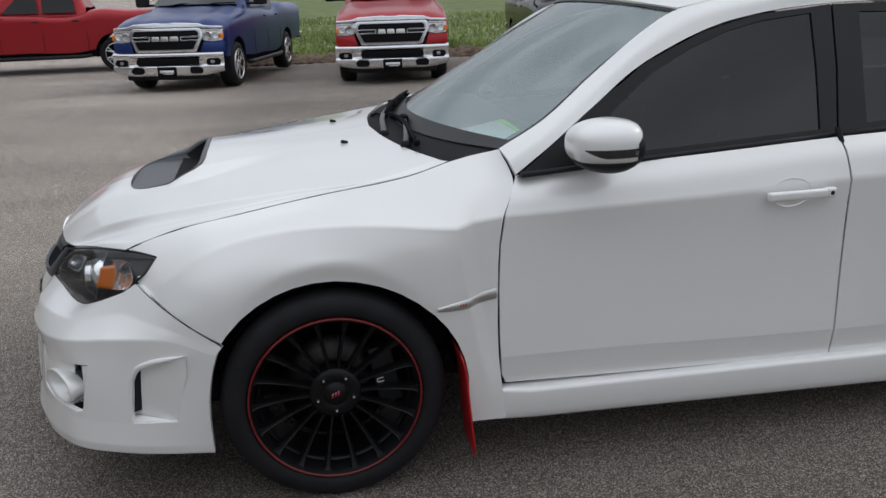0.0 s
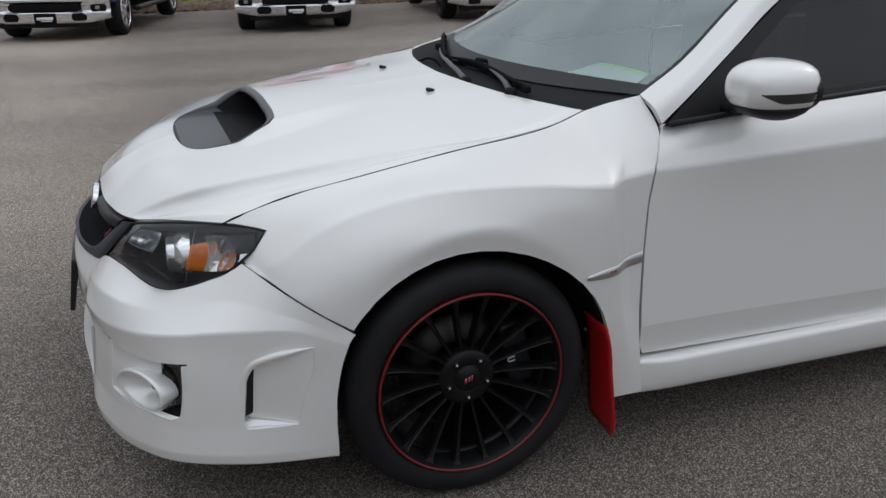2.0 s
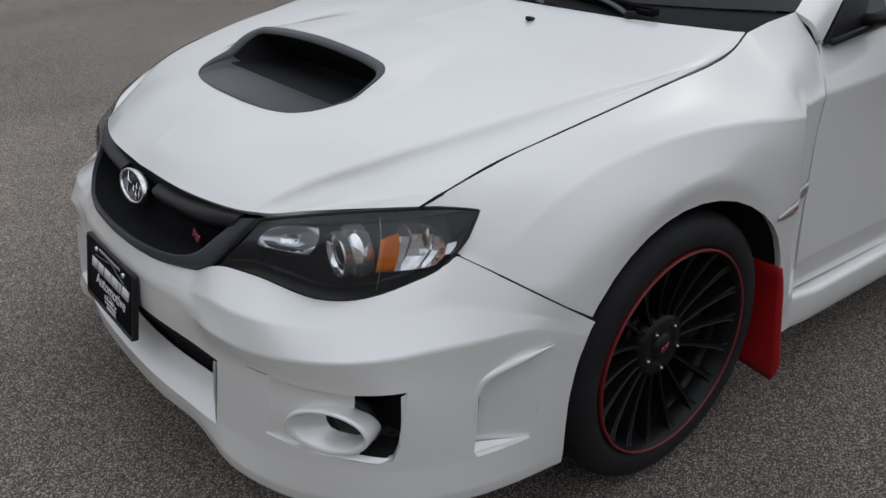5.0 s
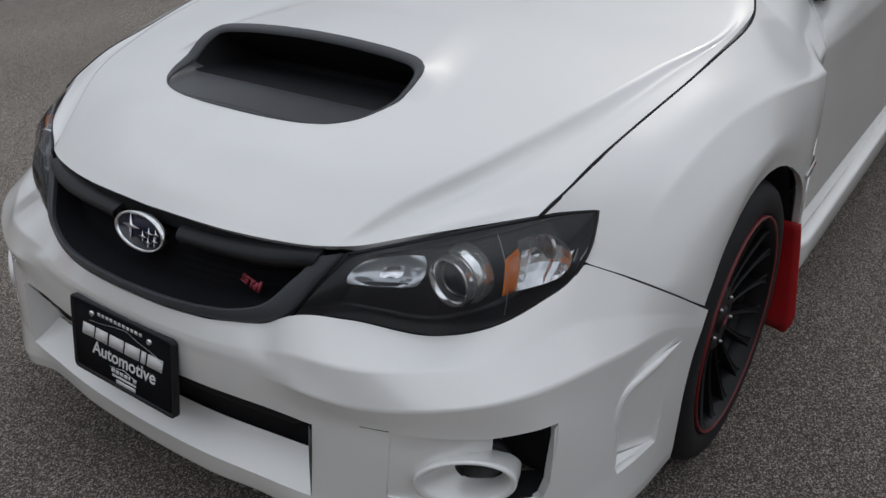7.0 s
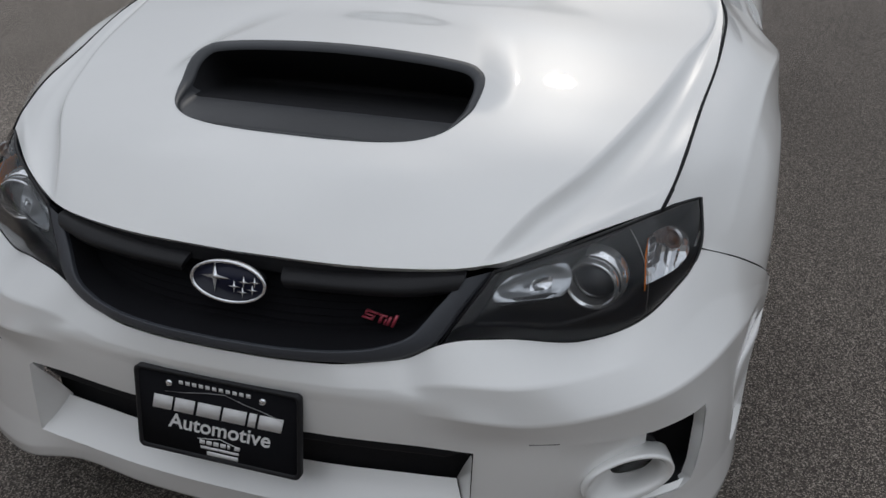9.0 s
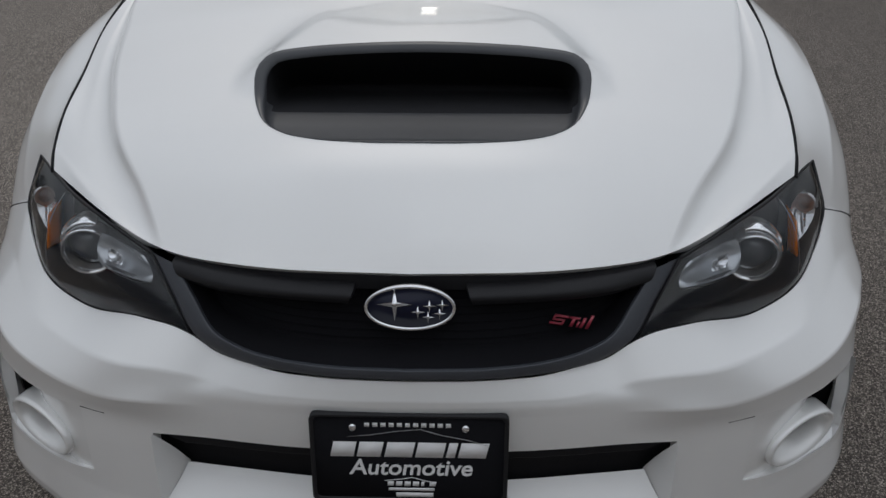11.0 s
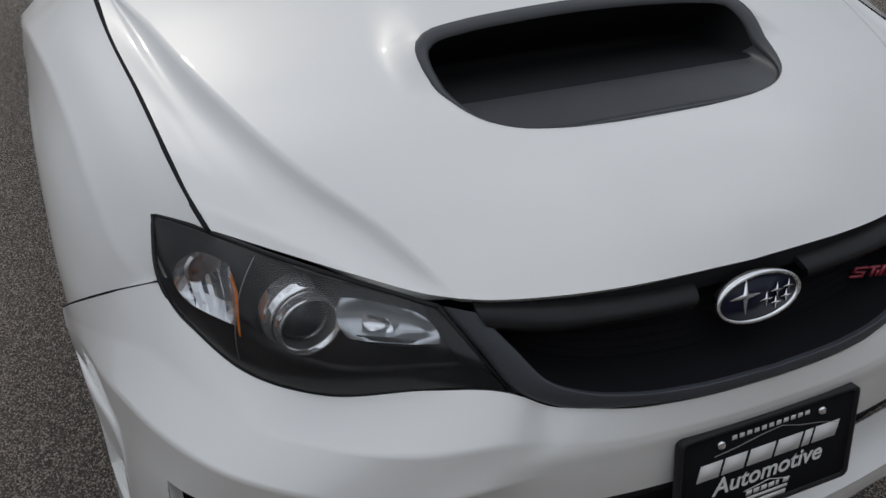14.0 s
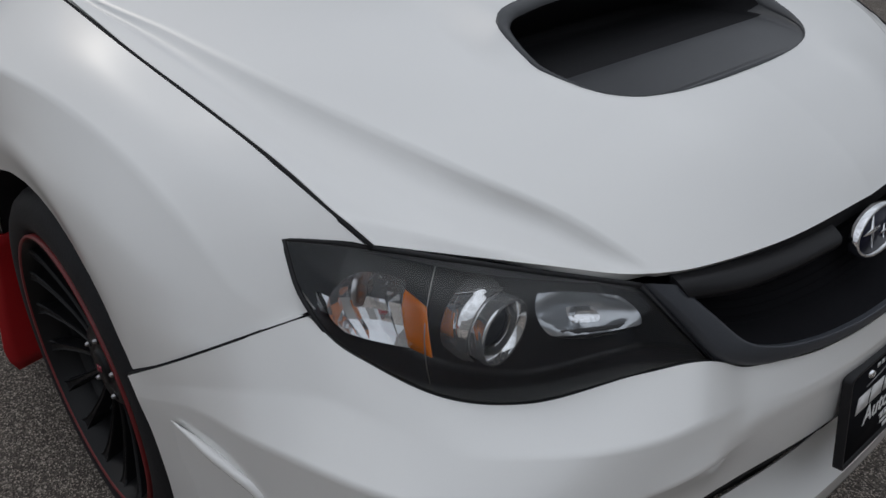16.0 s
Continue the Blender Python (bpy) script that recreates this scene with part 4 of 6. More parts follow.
    rows = [[(-0.530, 0.724, 0.704), (-0.512, 0.731, 0.706)], [(-0.540, 0.730, 0.686), (-0.524, 0.737, 0.688)]]
    part("corner_mirror", sheet(net(side_of(rows, s), 3, 3), (0, 0, 0.4)), CHROME, root, "small chrome reflector")
    rows = [[(-0.640, 0.664, 0.722), (-0.612, 0.664, 0.725), (-0.583, 0.664, 0.726)], [(-0.649, 0.668, 0.692), (-0.621, 0.668, 0.692), (-0.596, 0.668, 0.690)], [(-0.660, 0.671, 0.664), (-0.634, 0.671, 0.657), (-0.609, 0.671, 0.652)]]
    b = sheet(net(side_of(rows, s), 6, 6), (0, s * 0.4, 0.4))
    bmesh.ops.solidify(b, geom=b.faces, thickness=0.002)
    part("amber_marker", b, AMBER, root, "amber side marker")
    part("lens_parting", tube([at(0.560 + 0.035 * math.sin(math.pi * (0.15 + 0.6 * j / 8)), 0.06 + 0.86 * j / 8, 0.003) for j in range(9)], 0.0008, 5), SATIN_METAL, root)


for s in (-1, 1):
    headlight(s)

# grille
OUT = [(-0.768, 0.430, 0.722), (-0.812, 0.392, 0.672), (-0.852, 0.352, 0.617), (-0.872, 0.305, 0.594), (-0.896, 0.24, 0.589), (-0.918, 0.15, 0.590), (-0.930, 0, 0.592)]
INN = [(-0.790, 0.385, 0.712), (-0.826, 0.352, 0.672), (-0.864, 0.314, 0.631), (-0.885, 0.27, 0.617), (-0.906, 0.21, 0.612), (-0.922, 0.13, 0.611), (-0.931, 0, 0.612)]
OUT_C = np.array(both([curve(OUT, 40)[::-1]])[0])
INN_C = np.array(both([curve(INN, 40)[::-1]])[0])
lead = np.array([-0.006, 0, 0.004])
rows = [OUT_C - lead * 1.5, OUT_C + lead * 0.2, OUT_C * 0.9 + INN_C * 0.1 + lead * 1.0, OUT_C * 0.85 + INN_C * 0.15 + lead * 1.15, OUT_C * 0.12 + INN_C * 0.88 + lead * 1.0, INN_C + lead * 0.8, INN_C + lead * 0.5, INN_C + [0.004, 0, 0.0]]
grille = part("grille", sheet(np.array(rows), (-0.5, 0, 0.9)), FRAME_GREY, car, "black grille with dark frame, bars and oval emblem")
part("grille_recess", sheet(np.array([INN_C + [0.003, 0, 0.0], INN_C + [0.035, 0, 0.001], INN_C + [0.069, 0, 0.0]]), (-0.5, 0, 0.9)), DEEP, grille)
top_c = curve([(-0.762, -0.40, 0.722), (-0.79, -0.25, 0.724), (-0.803, 0, 0.727), (-0.79, 0.25, 0.724), (-0.762, 0.40, 0.722)], 79)
low_c = INN_C + [0.066, 0, 0.0]
rows = [top_c * (1 - v) + low_c * v for v in np.linspace(0, 1, 12)]
mesh_back = part("mesh_panel", sheet(np.array(rows), (-0.4, 0, 0.6)), DEEP, grille, "black grille mesh")
for k in range(1, 8):
    v = 0.22 + 0.1 * k
    line = [tuple(p) for p in (top_c * (1 - v) + low_c * v + [-0.002, 0, 0])[8:71]]
    part("mesh_wire", tube(line, 0.0007, 5), DEEP, grille)
# upper bars to both sides of the emblem, and the valance behind the hood's edge
for s in (-1, 1):
    a = [[(-0.825, 0.085, 0.716), (-0.820, 0.20, 0.718), (-0.803, 0.32, 0.721), (-0.782, 0.388, 0.724)], [(-0.849, 0.089, 0.709), (-0.841, 0.20, 0.712), (-0.821, 0.32, 0.717), (-0.797, 0.390, 0.720)], [(-0.862, 0.094, 0.698), (-0.855, 0.20, 0.700), (-0.834, 0.318, 0.702), (-0.808, 0.382, 0.704)], [(-0.858, 0.098, 0.685), (-0.850, 0.20, 0.687), (-0.829, 0.314, 0.689), (-0.803, 0.373, 0.691)]]
    part("upper_bar", flange(sheet(net(side_of(a, s), 12, 24), (-0.5, 0, 0.65)), 0.01), BLACK, grille)
a = [[(-0.80, 0.0, 0.738), (-0.79, 0.2, 0.737), (-0.75, 0.38, 0.733)], [(-0.838, 0.0, 0.728), (-0.828, 0.2, 0.727), (-0.782, 0.39, 0.723)], [(-0.838, 0.0, 0.70), (-0.828, 0.2, 0.70), (-0.782, 0.385, 0.70)]]
part("valance", sheet(net(both(a), 6, 40), (-0.5, 0, 0.6)), VOID, grille)

EM = Matrix.Translation((-0.871, 0, 0.688)) @ Matrix.Rotation(radians(-76), 4, "Y") @ Matrix.Rotation(radians(-90), 4, "Z")


def oval(rx, ry, n=40):
    return [(rx * math.cos(2 * math.pi * i / n), ry * math.sin(2 * math.pi * i / n)) for i in range(n)]


rows = []
for rx, ry, d in ((0.071, 0.037, -0.01), (0.072, 0.038, 0.003), (0.0695, 0.0355, 0.006), (0.066, 0.032, 0.004), (0.065, 0.031, 0.0)):
    rows.append([EM @ Vector((x, y, d)) for x, y in oval(rx, ry)])
part("emblem_ring", sheet(rows, None, None, True), CHROME, grille, "chrome oval emblem ring")
part("emblem_field", prism(oval(0.066, 0.032), 0.003, EM @ Matrix.Translation((0, 0, -0.002))), NAVY, grille, "dark blue emblem field")


def star(r, q=0.2):
    return [(r * (1 if i % 2 == 0 else q) * math.cos(math.pi * i / 4), r * (0.85 if i % 4 == 0 else 1 if i % 2 == 0 else q) * math.sin(math.pi * i / 4)) for i in range(8)]


for x, y, r in ((-0.024, 0.006, 0.027), (0.012, -0.006, 0.0115), (0.03, 0.004, 0.0115), (0.05, 0.006, 0.010), (0.028, -0.014, 0.010), (0.046, -0.008, 0.010)):
    part("emblem_shape", prism(star(r), 0.003, EM @ Matrix.Translation((x, y, 0.001))), CHROME, grille)
BD = Matrix.Translation((-0.838, -0.2575, 0.632)) @ Matrix.Rotation(radians(-14), 4, "Z") @ Matrix.Rotation(radians(-78), 4, "Y") @ Matrix.Rotation(radians(-90), 4, "Z") @ Matrix.Diagonal((0.84, 0.84, 1, 1))
for x, w, y0, y1 in ((-0.027, 0.026, 0.018, 0.022), (-0.030, 0.024, 0.0105, 0.0135), (-0.032, 0.026, 0.002, 0.006), (-0.040, 0.004, 0.0105, 0.022), (-0.0205, 0.004, 0.002, 0.0135), (-0.002, 0.020, 0.018, 0.022), (-0.003, 0.006, 0.002, 0.020), (0.008, 0.004, 0.002, 0.014), (0.016, 0.006, 0.002, 0.022), (0.027, 0.006, 0.002, 0.030)):
    lean_x = 0.35
    part("badge_block", prism([(x - w / 2 + lean_x * y0, y0), (x + w / 2 + lean_x * y0, y0), (x + w / 2 + lean_x * y1, y1), (x - w / 2 + lean_x * y1, y1)], 0.004, BD), BADGE_RED, grille, "red badge block")

# dealer plate on the bumper
PL = Matrix.Translation((-0.9585, 0.001, 0.461)) @ Matrix.Rotation(radians(-80), 4, "Y") @ Matrix.Rotation(radians(-90), 4, "Z")
plate = part("dealer_plate", prism(rounded(0.312, 0.160, 0.010), 0.006, PL), DEEP, car, "black dealer plate in a black frame with white print")
rows = [[PL @ Vector((x, y, d)) for x, y in rounded(w, q, r)] for w, q, r, d in ((0.314, 0.162, 0.011, -0.004), (0.314, 0.162, 0.011, 0.009), (0.306, 0.154, 0.009, 0.010), (0.300, 0.148, 0.008, 0.006))]
part("plate_frame", sheet(rows, None, None, True), BLACK, plate)
for x in (-0.089, 0.089):
    part("plate_screw", lathe([(0, 0.004), (0.005, 0.0035), (0.0065, 0.001), (0.007, -0.001)], 14, PL @ Matrix.Translation((x, 0.057, 0.007))), CHROME, plate)


def slab(x0, x1, y0, y1, lean=0.0, name="print_bar"):
    part(name, prism([(x0, y0), (x1, y0), (x1 + lean, y1), (x0 + lean, y1)], 0.0008, PL @ Matrix.Translation((0, 0, 0.0062))), WHITE_INK, plate)


def lettering(text, size, x, y, name="lettering", shear=0.0, m=PL, mat=WHITE_INK, parent=plate, high=0.0064):
    c = bpy.data.curves.new("text", "FONT")
    c.body, c.size, c.align_x, c.align_y, c.shear, c.extrude, c.offset = text, size, "CENTER", "CENTER", shear, 0.0003, 0.0006
    tmp = new("text", c)
    bpy.context.view_layer.update()
    me = bpy.data.meshes.new_from_object(tmp.evaluated_get(bpy.context.evaluated_depsgraph_get()))
    bpy.data.objects.remove(tmp)
    me.transform(m @ Matrix.Translation((x, y, high)))
    me.materials.clear()
    me.materials.append(mat)
    ob = new(name, me)
    ob.parent = parent
    return ob


lettering("Automotive", 0.0405, 0.002, -0.018, shear=0.15)
for k in range(11):
    slab(-0.070 + 0.0128 * k, -0.062 + 0.0128 * k, 0.058, 0.065)
for k in range(6):
    x = -0.126 + (0, 0.042, 0.086, 0.135, 0.184, 0.203)[k]
    slab(x, x + (0.037, 0.038, 0.044, 0.044, 0.014, 0.044)[k], 0.003, 0.030, 0.006)
for k in range(6):
    slab(-0.036 + 0.0135 * k, -0.026 + 0.0135 * k - (0.005 if k == 4 else 0), -0.051, -0.043, 0.001)
slab(-0.034, 0.040, -0.060, -0.055)
slab(-0.022, 0.038, -0.072, -0.064)
part("print_line", tube([PL @ Vector((x, y, 0.0065)) for x, y in ((-0.098, 0.039), (-0.06, 0.043), (-0.02, 0.050), (0.018, 0.054), (0.05, 0.044), (0.09, 0.036), (0.125, 0.026))], 0.0008, 4), SATIN_METAL, plate)
part("print_line", tube([PL @ Vector((x, y, 0.0065)) for x, y in ((-0.04, -0.042), (-0.01, -0.038), (0.004, -0.035), (0.02, -0.04), (0.044, -0.045))], 0.0008, 4), WHITE_INK, plate)

# body sides: lines from the belt down, stations from the fender to the tail
SIDE = [
    [(0.50, 0.790, 0.931), (0.99, 0.822, 0.957), (1.30, 0.826, 0.972), (1.66, 0.826, 0.990), (2.10, 0.82, 1.00), (2.60, 0.80, 1.01), (3.05, 0.77, 1.02), (3.42, 0.69, 1.02)],
    [(0.50, 0.843, 0.88), (0.95, 0.860, 0.905), (1.30, 0.862, 0.92), (1.66, 0.862, 0.94), (2.10, 0.868, 0.95), (2.60, 0.87, 0.95), (3.05, 0.85, 0.95), (3.44, 0.74, 0.95)],
    [(0.50, 0.868, 0.832), (0.90, 0.882, 0.840), (1.30, 0.885, 0.850), (1.66, 0.885, 0.865), (2.10, 0.892, 0.87), (2.60, 0.905, 0.87), (3.05, 0.88, 0.87), (3.45, 0.77, 0.87)],
    [(0.50, 0.871, 0.74), (0.90, 0.876, 0.74), (1.30, 0.879, 0.74), (1.66, 0.879, 0.74), (2.10, 0.89, 0.74), (2.60, 0.91, 0.74), (3.05, 0.89, 0.72), (3.46, 0.78, 0.72)],
    [(0.50, 0.880, 0.56), (0.90, 0.880, 0.56), (1.30, 0.880, 0.55), (1.66, 0.880, 0.55), (2.10, 0.888, 0.55), (2.60, 0.905, 0.55), (3.05, 0.885, 0.5), (3.46, 0.78, 0.5)],
    [(0.50, 0.888, 0.390), (0.88, 0.890, 0.382), (1.30, 0.890, 0.365), (1.66, 0.890, 0.353), (2.10, 0.89, 0.345), (2.60, 0.90, 0.34), (3.05, 0.88, 0.32), (3.44, 0.77, 0.32)],
    [(0.50, 0.878, 0.300), (0.88, 0.878, 0.285), (1.30, 0.878, 0.270), (1.66, 0.878, 0.256), (2.10, 0.87, 0.24), (2.60, 0.87, 0.23), (3.05, 0.86, 0.23), (3.40, 0.75, 0.23)],
]
FRONT_EDGE = [(0.592, 0.96), (0.590, 0.930), (0.572, 0.905), (0.541, 0.840), (0.524, 0.74), (0.517, 0.60), (0.516, 0.45), (0.521, 0.33), (0.535, 0.296)]
REAR_EDGE = [(1.662, 0.250), (1.668, 0.45), (1.670, 0.65), (1.668, 0.86), (1.648, 1.02)]
door_poly = FRONT_EDGE + REAR_EDGE
rear_poly = [(x + 0.007, z) for x, z in REAR_EDGE[::-1]] + [(1.67, 0.2), (2.2, 0.2), (2.28, 0.45), (2.42, 0.62), (2.48, 0.80), (2.46, 1.06)]
REAR_HUB = 2.625
quarter_arch = [(REAR_HUB + ARCH * math.cos(radians(a)), HUB_Z + ARCH * math.sin(radians(a))) for a in range(-40, 221, 9)]
quarter_poly = [(x + 0.008, z) for x, z in rear_poly[6:][::-1]] + [(2.29, 0.45), (2.21, 0.10), (3.6, 0.10), (3.6, 1.1), (2.47, 1.1)]


def lean(z):
    """Half width of the cabin side at a height above the belt."""
    return 0.812 - 0.42 * (z - 0.95)


GLASS_F = [(0.80, 0.975), (0.92, 1.105), (1.06, 1.205), (1.20, 1.272), (1.34, 1.322), (1.46, 1.348), (1.640, 1.366), (1.632, 1.20), (1.612, 1.010), (1.20, 0.992)]
FRAME_F = [(0.592, 0.936), (0.70, 1.008), (0.855, 1.116), (1.04, 1.236), (1.25, 1.322), (1.45, 1.367), (1.715, 1.390), (1.700, 1.20), (1.668, 0.992), (1.25, 0.968)]
GLASS_R = [(1.782, 1.02), (1.800, 1.20), (1.815, 1.365), (2.05, 1.36), (2.35, 1.28), (2.45, 1.08)]
FRAME_R = [(1.676, 0.993), (1.708, 1.20), (1.723, 1.390), (2.10, 1.39), (2.42, 1.30), (2.56, 1.03)]


def window_set(s, frame_poly, glass_poly, owner):
    zs, xs2 = np.linspace(0.92, 1.41, 26), np.linspace(min(x for x, z in frame_poly) - 0.01, max(x for x, z in frame_poly) + 0.01, 40)
    rows = [[(x, s * lean(z), z) for x in xs2] for z in zs]
    bm = sheet(rows, (1.4, 0, 1.1))
    cut(bm, frame_poly, "xz", None, True)
    cut(bm, glass_poly, "xz")
    flange(bm, 0.012)
    part("window_frame", bm, BLACK, owner, "satin black window frame")
    rows = [[(x, s * (lean(z) - 0.006), z) for x in xs2] for z in zs]
    bm = sheet(rows, (1.4, 0, 1.1))
    c = Vector((sum(x for x, z in glass_poly) / len(glass_poly), sum(z for x, z in glass_poly) / len(glass_poly)))
    cut(bm, [tuple(c + (Vector(p) - c) * 1.02) for p in glass_poly], "xz", None, True)
    part("window_pane", bm, TINTED, owner, "dark tinted window pane")
    return owner


def door_side(s):
    grid = net(side_of(SIDE, s), 60, 190, (2, 5))
    low_row = int(np.argmin(np.abs(grid[:, 0, 2] - SIDE[5][0][2])))
    # front door
    d = part("front_door", flange(cut(crease(sheet(grid, (1.5, 0, 0.6)), grid, low_row), door_poly, "xz", None, True), 0.014), PAINT, car)
    window_set(s, FRAME_F, GLASS_F, d)
    part("belt_trim", tube([(x, s * (lean(z) + 0.012), z) for x, z in ((0.60, 0.942), (0.80, 0.953), (1.0, 0.963), (1.25, 0.975), (1.45, 0.984), (1.655, 0.994))], 0.009, 8), BLACK, d)
    # handle with its cup
    m = pose(1.468, s * 0.905, 0.833, 0, 0, 0)
    b = rbox((0.205, 0.020, 0.030), (0, s * 0.006, 0), 0.009, 3, m)
    hd = part("door_handle", b, PAINT, d)
    b = rbox((0.036, 0.024, 0.032), (0.113, s * 0.004, 0.001), 0.008, 3, m)
    part("lock_cover", b, PAINT, d)
    part("keyhole", lathe([(0, 0.002), (0.005, 0.002), (0.0075, 0.0)], 16, m @ Matrix.Translation((0.114, s * 0.0165, 0.001)) @ Matrix.Rotation(radians(-90 * s), 4, "X")), STEEL, d)
    rows = []
    for r, dep in ((1.0, 0.0015), (0.93, -0.003), (0.65, -0.018), (0.2, -0.022)):
        rows.append([(1.462 + 0.068 * r * math.cos(t), s * (0.8835 + dep), 0.836 + 0.046 * r * math.sin(t)) for t in (2 * math.pi * i / 28 for i in range(28))])
    b = sheet(rows, None, None, True)
    bmesh.ops.recalc_face_normals(b, faces=b.faces)
    part("handle_cup", b, PAINT, d)
    # rear door and quarter
    r = part("rear_door", flange(cut(crease(sheet(grid, (1.5, 0, 0.6)), grid, low_row), rear_poly, "xz", None, True), 0.014), PAINT, car)
    window_set(s, FRAME_R, GLASS_R, r)
    part("belt_trim", tube([(x, s * (lean(z) + 0.012), z) for x, z in ((1.668, 0.995), (1.9, 1.003), (2.2, 1.012), (2.46, 1.02))], 0.009, 8), BLACK, r)
    bm = cut(sheet(grid, (1.5, 0, 0.6)), quarter_poly, "xz", None, True)
    cut(bm, quarter_arch, "xz")
    q = part("rear_quarter", flange(bm, 0.014), PAINT, car)
    rows = [[(REAR_HUB + (ARCH + 0.004) * math.cos(radians(a)), s * w, HUB_Z + (ARCH + 0.004) * math.sin(radians(a))) for a in range(-6, 187, 8)] for w in (0.885, 0.80, 0.62)]
    part("arch_liner", sheet(rows), VOID, q)
    # sill
    rows = []
    for x in np.linspace(0.506, 2.26, 40):
        k = (x - 0.42) / 1.45
        top, bot = 0.283 - 0.030 * k, 0.180 - 0.046 * k
        e = min(1, (x - 0.506) / 0.10)
        rows.append([(x, s * w, z) for w, z in ((0.862, top + 0.006), (0.884 + 0.010 * e, top + 0.004), (0.887 + 0.018 * e, top + 0.001), (0.889 + 0.0205 * e, top - 0.004), (0.890 + 0.0215 * e, top - 0.012), (0.890 + 0.017 * e, bot + 0.030), (0.889 + 0.013 * e, bot + 0.010), (0.885 + 0.010 * e, bot + 0.001), (0.870, bot - 0.004), (0.70, bot + 0.01))])
    part("side_sill", sheet(rows, (1.2, 0, 0.35)), PAINT, car)
    # pillar and roof rail
    edge_in = [(0.556, 0.742, 1.010), (0.70, 0.706, 1.078), (0.88, 0.665, 1.208), (1.065, 0.625, 1.333), (1.19, 0.602, 1.392), (1.42, 0.590, 1.432), (1.69, 0.585, 1.452), (2.40, 0.575, 1.43)]
    edge_out = [(0.590, 0.806, 0.940), (0.70, 0.778, 1.010), (0.855, 0.742, 1.120), (1.04, 0.692, 1.240), (1.25, 0.656, 1.326), (1.45, 0.637, 1.371), (1.69, 0.628, 1.393), (2.40, 0.622, 1.38)]
    mid = [((a[0] + b[0]) / 2, (a[1] + b[1]) / 2 + 0.013, (a[2] + b[2]) / 2 + 0.006) for a, b in zip(edge_in, edge_out)]
    part("roof_pillar", flange(sheet(net(side_of([edge_in, mid, edge_out], s), 12, 70), (1.3, 0, 0.9)), 0.015), PAINT, car)


def mirror(s):
    """Door mirror: white pointed shell, black foot and rim, and a dark turn repeater."""
    c = Vector((0.822, s * 0.945, 1.047)) if s < 0 else Vector((0.915, 0.875, 1.035))  # the far one is folded back

    def shell(a, dz, grow=1.0):
        """Point of the shell at an azimuth (0 = rearwards) and a height over its middle."""
        f = max(0.0, 1 - (abs(dz) / 0.067) ** 2.7) ** 0.40
        x, y = math.cos(a) * f, math.sin(a) * f
        px = 0.134 * x * (0.86 + 0.14 * abs(y)) if x < 0 else min(0.10 * x, 0.064)
        py = 0.100 * math.copysign(abs(y) ** 0.8, y) * (1 + 0.10 * math.cos(a))
        return (c.x + px * grow + 0.06 * abs(py) * (1 if y * s > 0 else -1), c.y + py * grow, c.z + dz + 0.05 * px * 0.3)

    rows = [[shell(2 * math.pi * i / 48, 0.067 * math.cos(math.pi * k / 24)) for i in range(48)] for k in range(25)]
    b = sheet(rows, None, None, True)
    bmesh.ops.remove_doubles(b, verts=b.verts, dist=1e-5)
    bmesh.ops.recalc_face_normals(b, faces=b.faces)
    root = part("door_mirror", b, PAINT, car, "white door mirror with dark turn repeater")
    rows = [[shell(2 * math.pi * i / 48, dz, g) for i in range(48)] for dz, g in ((-0.043, 0.98), (-0.0445, 1.014), (-0.056, 1.05), (-0.064, 1.2), (-0.0665, 1.5))]
    rows = [[(x, y, z - 0.004 * k) for x, y, z in row] for k, row in enumerate(rows)]
    b = sheet(rows, None, None, True)
    bmesh.ops.recalc_face_normals(b, faces=b.faces)
    part("mirror_base", b, BLACK, root)
    rows = [[(c.x + dx, c.y + 0.098 * g * math.sin(t), c.z - 0.006 + 0.062 * g * math.cos(t)) for t in (2 * math.pi * i / 40 for i in range(40))] for dx, g in ((0.050, 1.0), (0.068, 1.01), (0.070, 0.97), (0.066, 0.94))]
    b = sheet(rows, None, None, True)
    bmesh.ops.recalc_face_normals(b, faces=b.faces)
    part("mirror_rim", b, BLACK, root)
    part("mirror_glass", prism([(0.093 * math.cos(t), 0.058 * math.sin(t)) for t in (2 * math.pi * i / 32 for i in range(32))], 0.002, Matrix.Translation((c.x + 0.066, c.y, c.z - 0.006)) @ Matrix.Rotation(radians(90), 4, "Y") @ Matrix.Rotation(radians(90), 4, "Z")), CHROME, root)
    part("mirror_arm", tube([(0.80, s * 0.795, 0.965), (0.805, s * 0.85, 0.975), (0.812, s * 0.92, 0.992)], [0.03, 0.026, 0.02], 10, None, 0.6), BLACK, root)
    strip = []
    for dz in (0.0, 0.33, 0.67, 1.0):
        row = []
        for k in range(16):
            t = k / 15
            a = radians(140 - 112 * t) * (1 if s > 0 else -1)
            row.append(shell(a, -0.005 - 0.025 * dz * min(1, 0.05 + t * 4), 1.012))
        strip.append(row)
    lens = part("turn_repeater", sheet(strip, tuple(c)), material("smoked_lens", (0.03, 0.03, 0.034), 0.12, 0.2, 1.0, 0.3, 300, 0.3, 60), root, "smoked turn repeater")
    for t0 in (0.62, 0.72, 0.86):
        seg = [[shell(radians(140 - 112 * t) * (1 if s > 0 else -1), -0.010 - 0.015 * v, 1.022) for t in (t0, t0 + 0.03, t0 + 0.06)] for v in (0.1, 0.5, 0.9)]
        part("repeater_segment", sheet(seg, tuple(c)), SATIN_METAL, lens)


for s in (-1, 1):
    door_side(s)
    mirror(s)

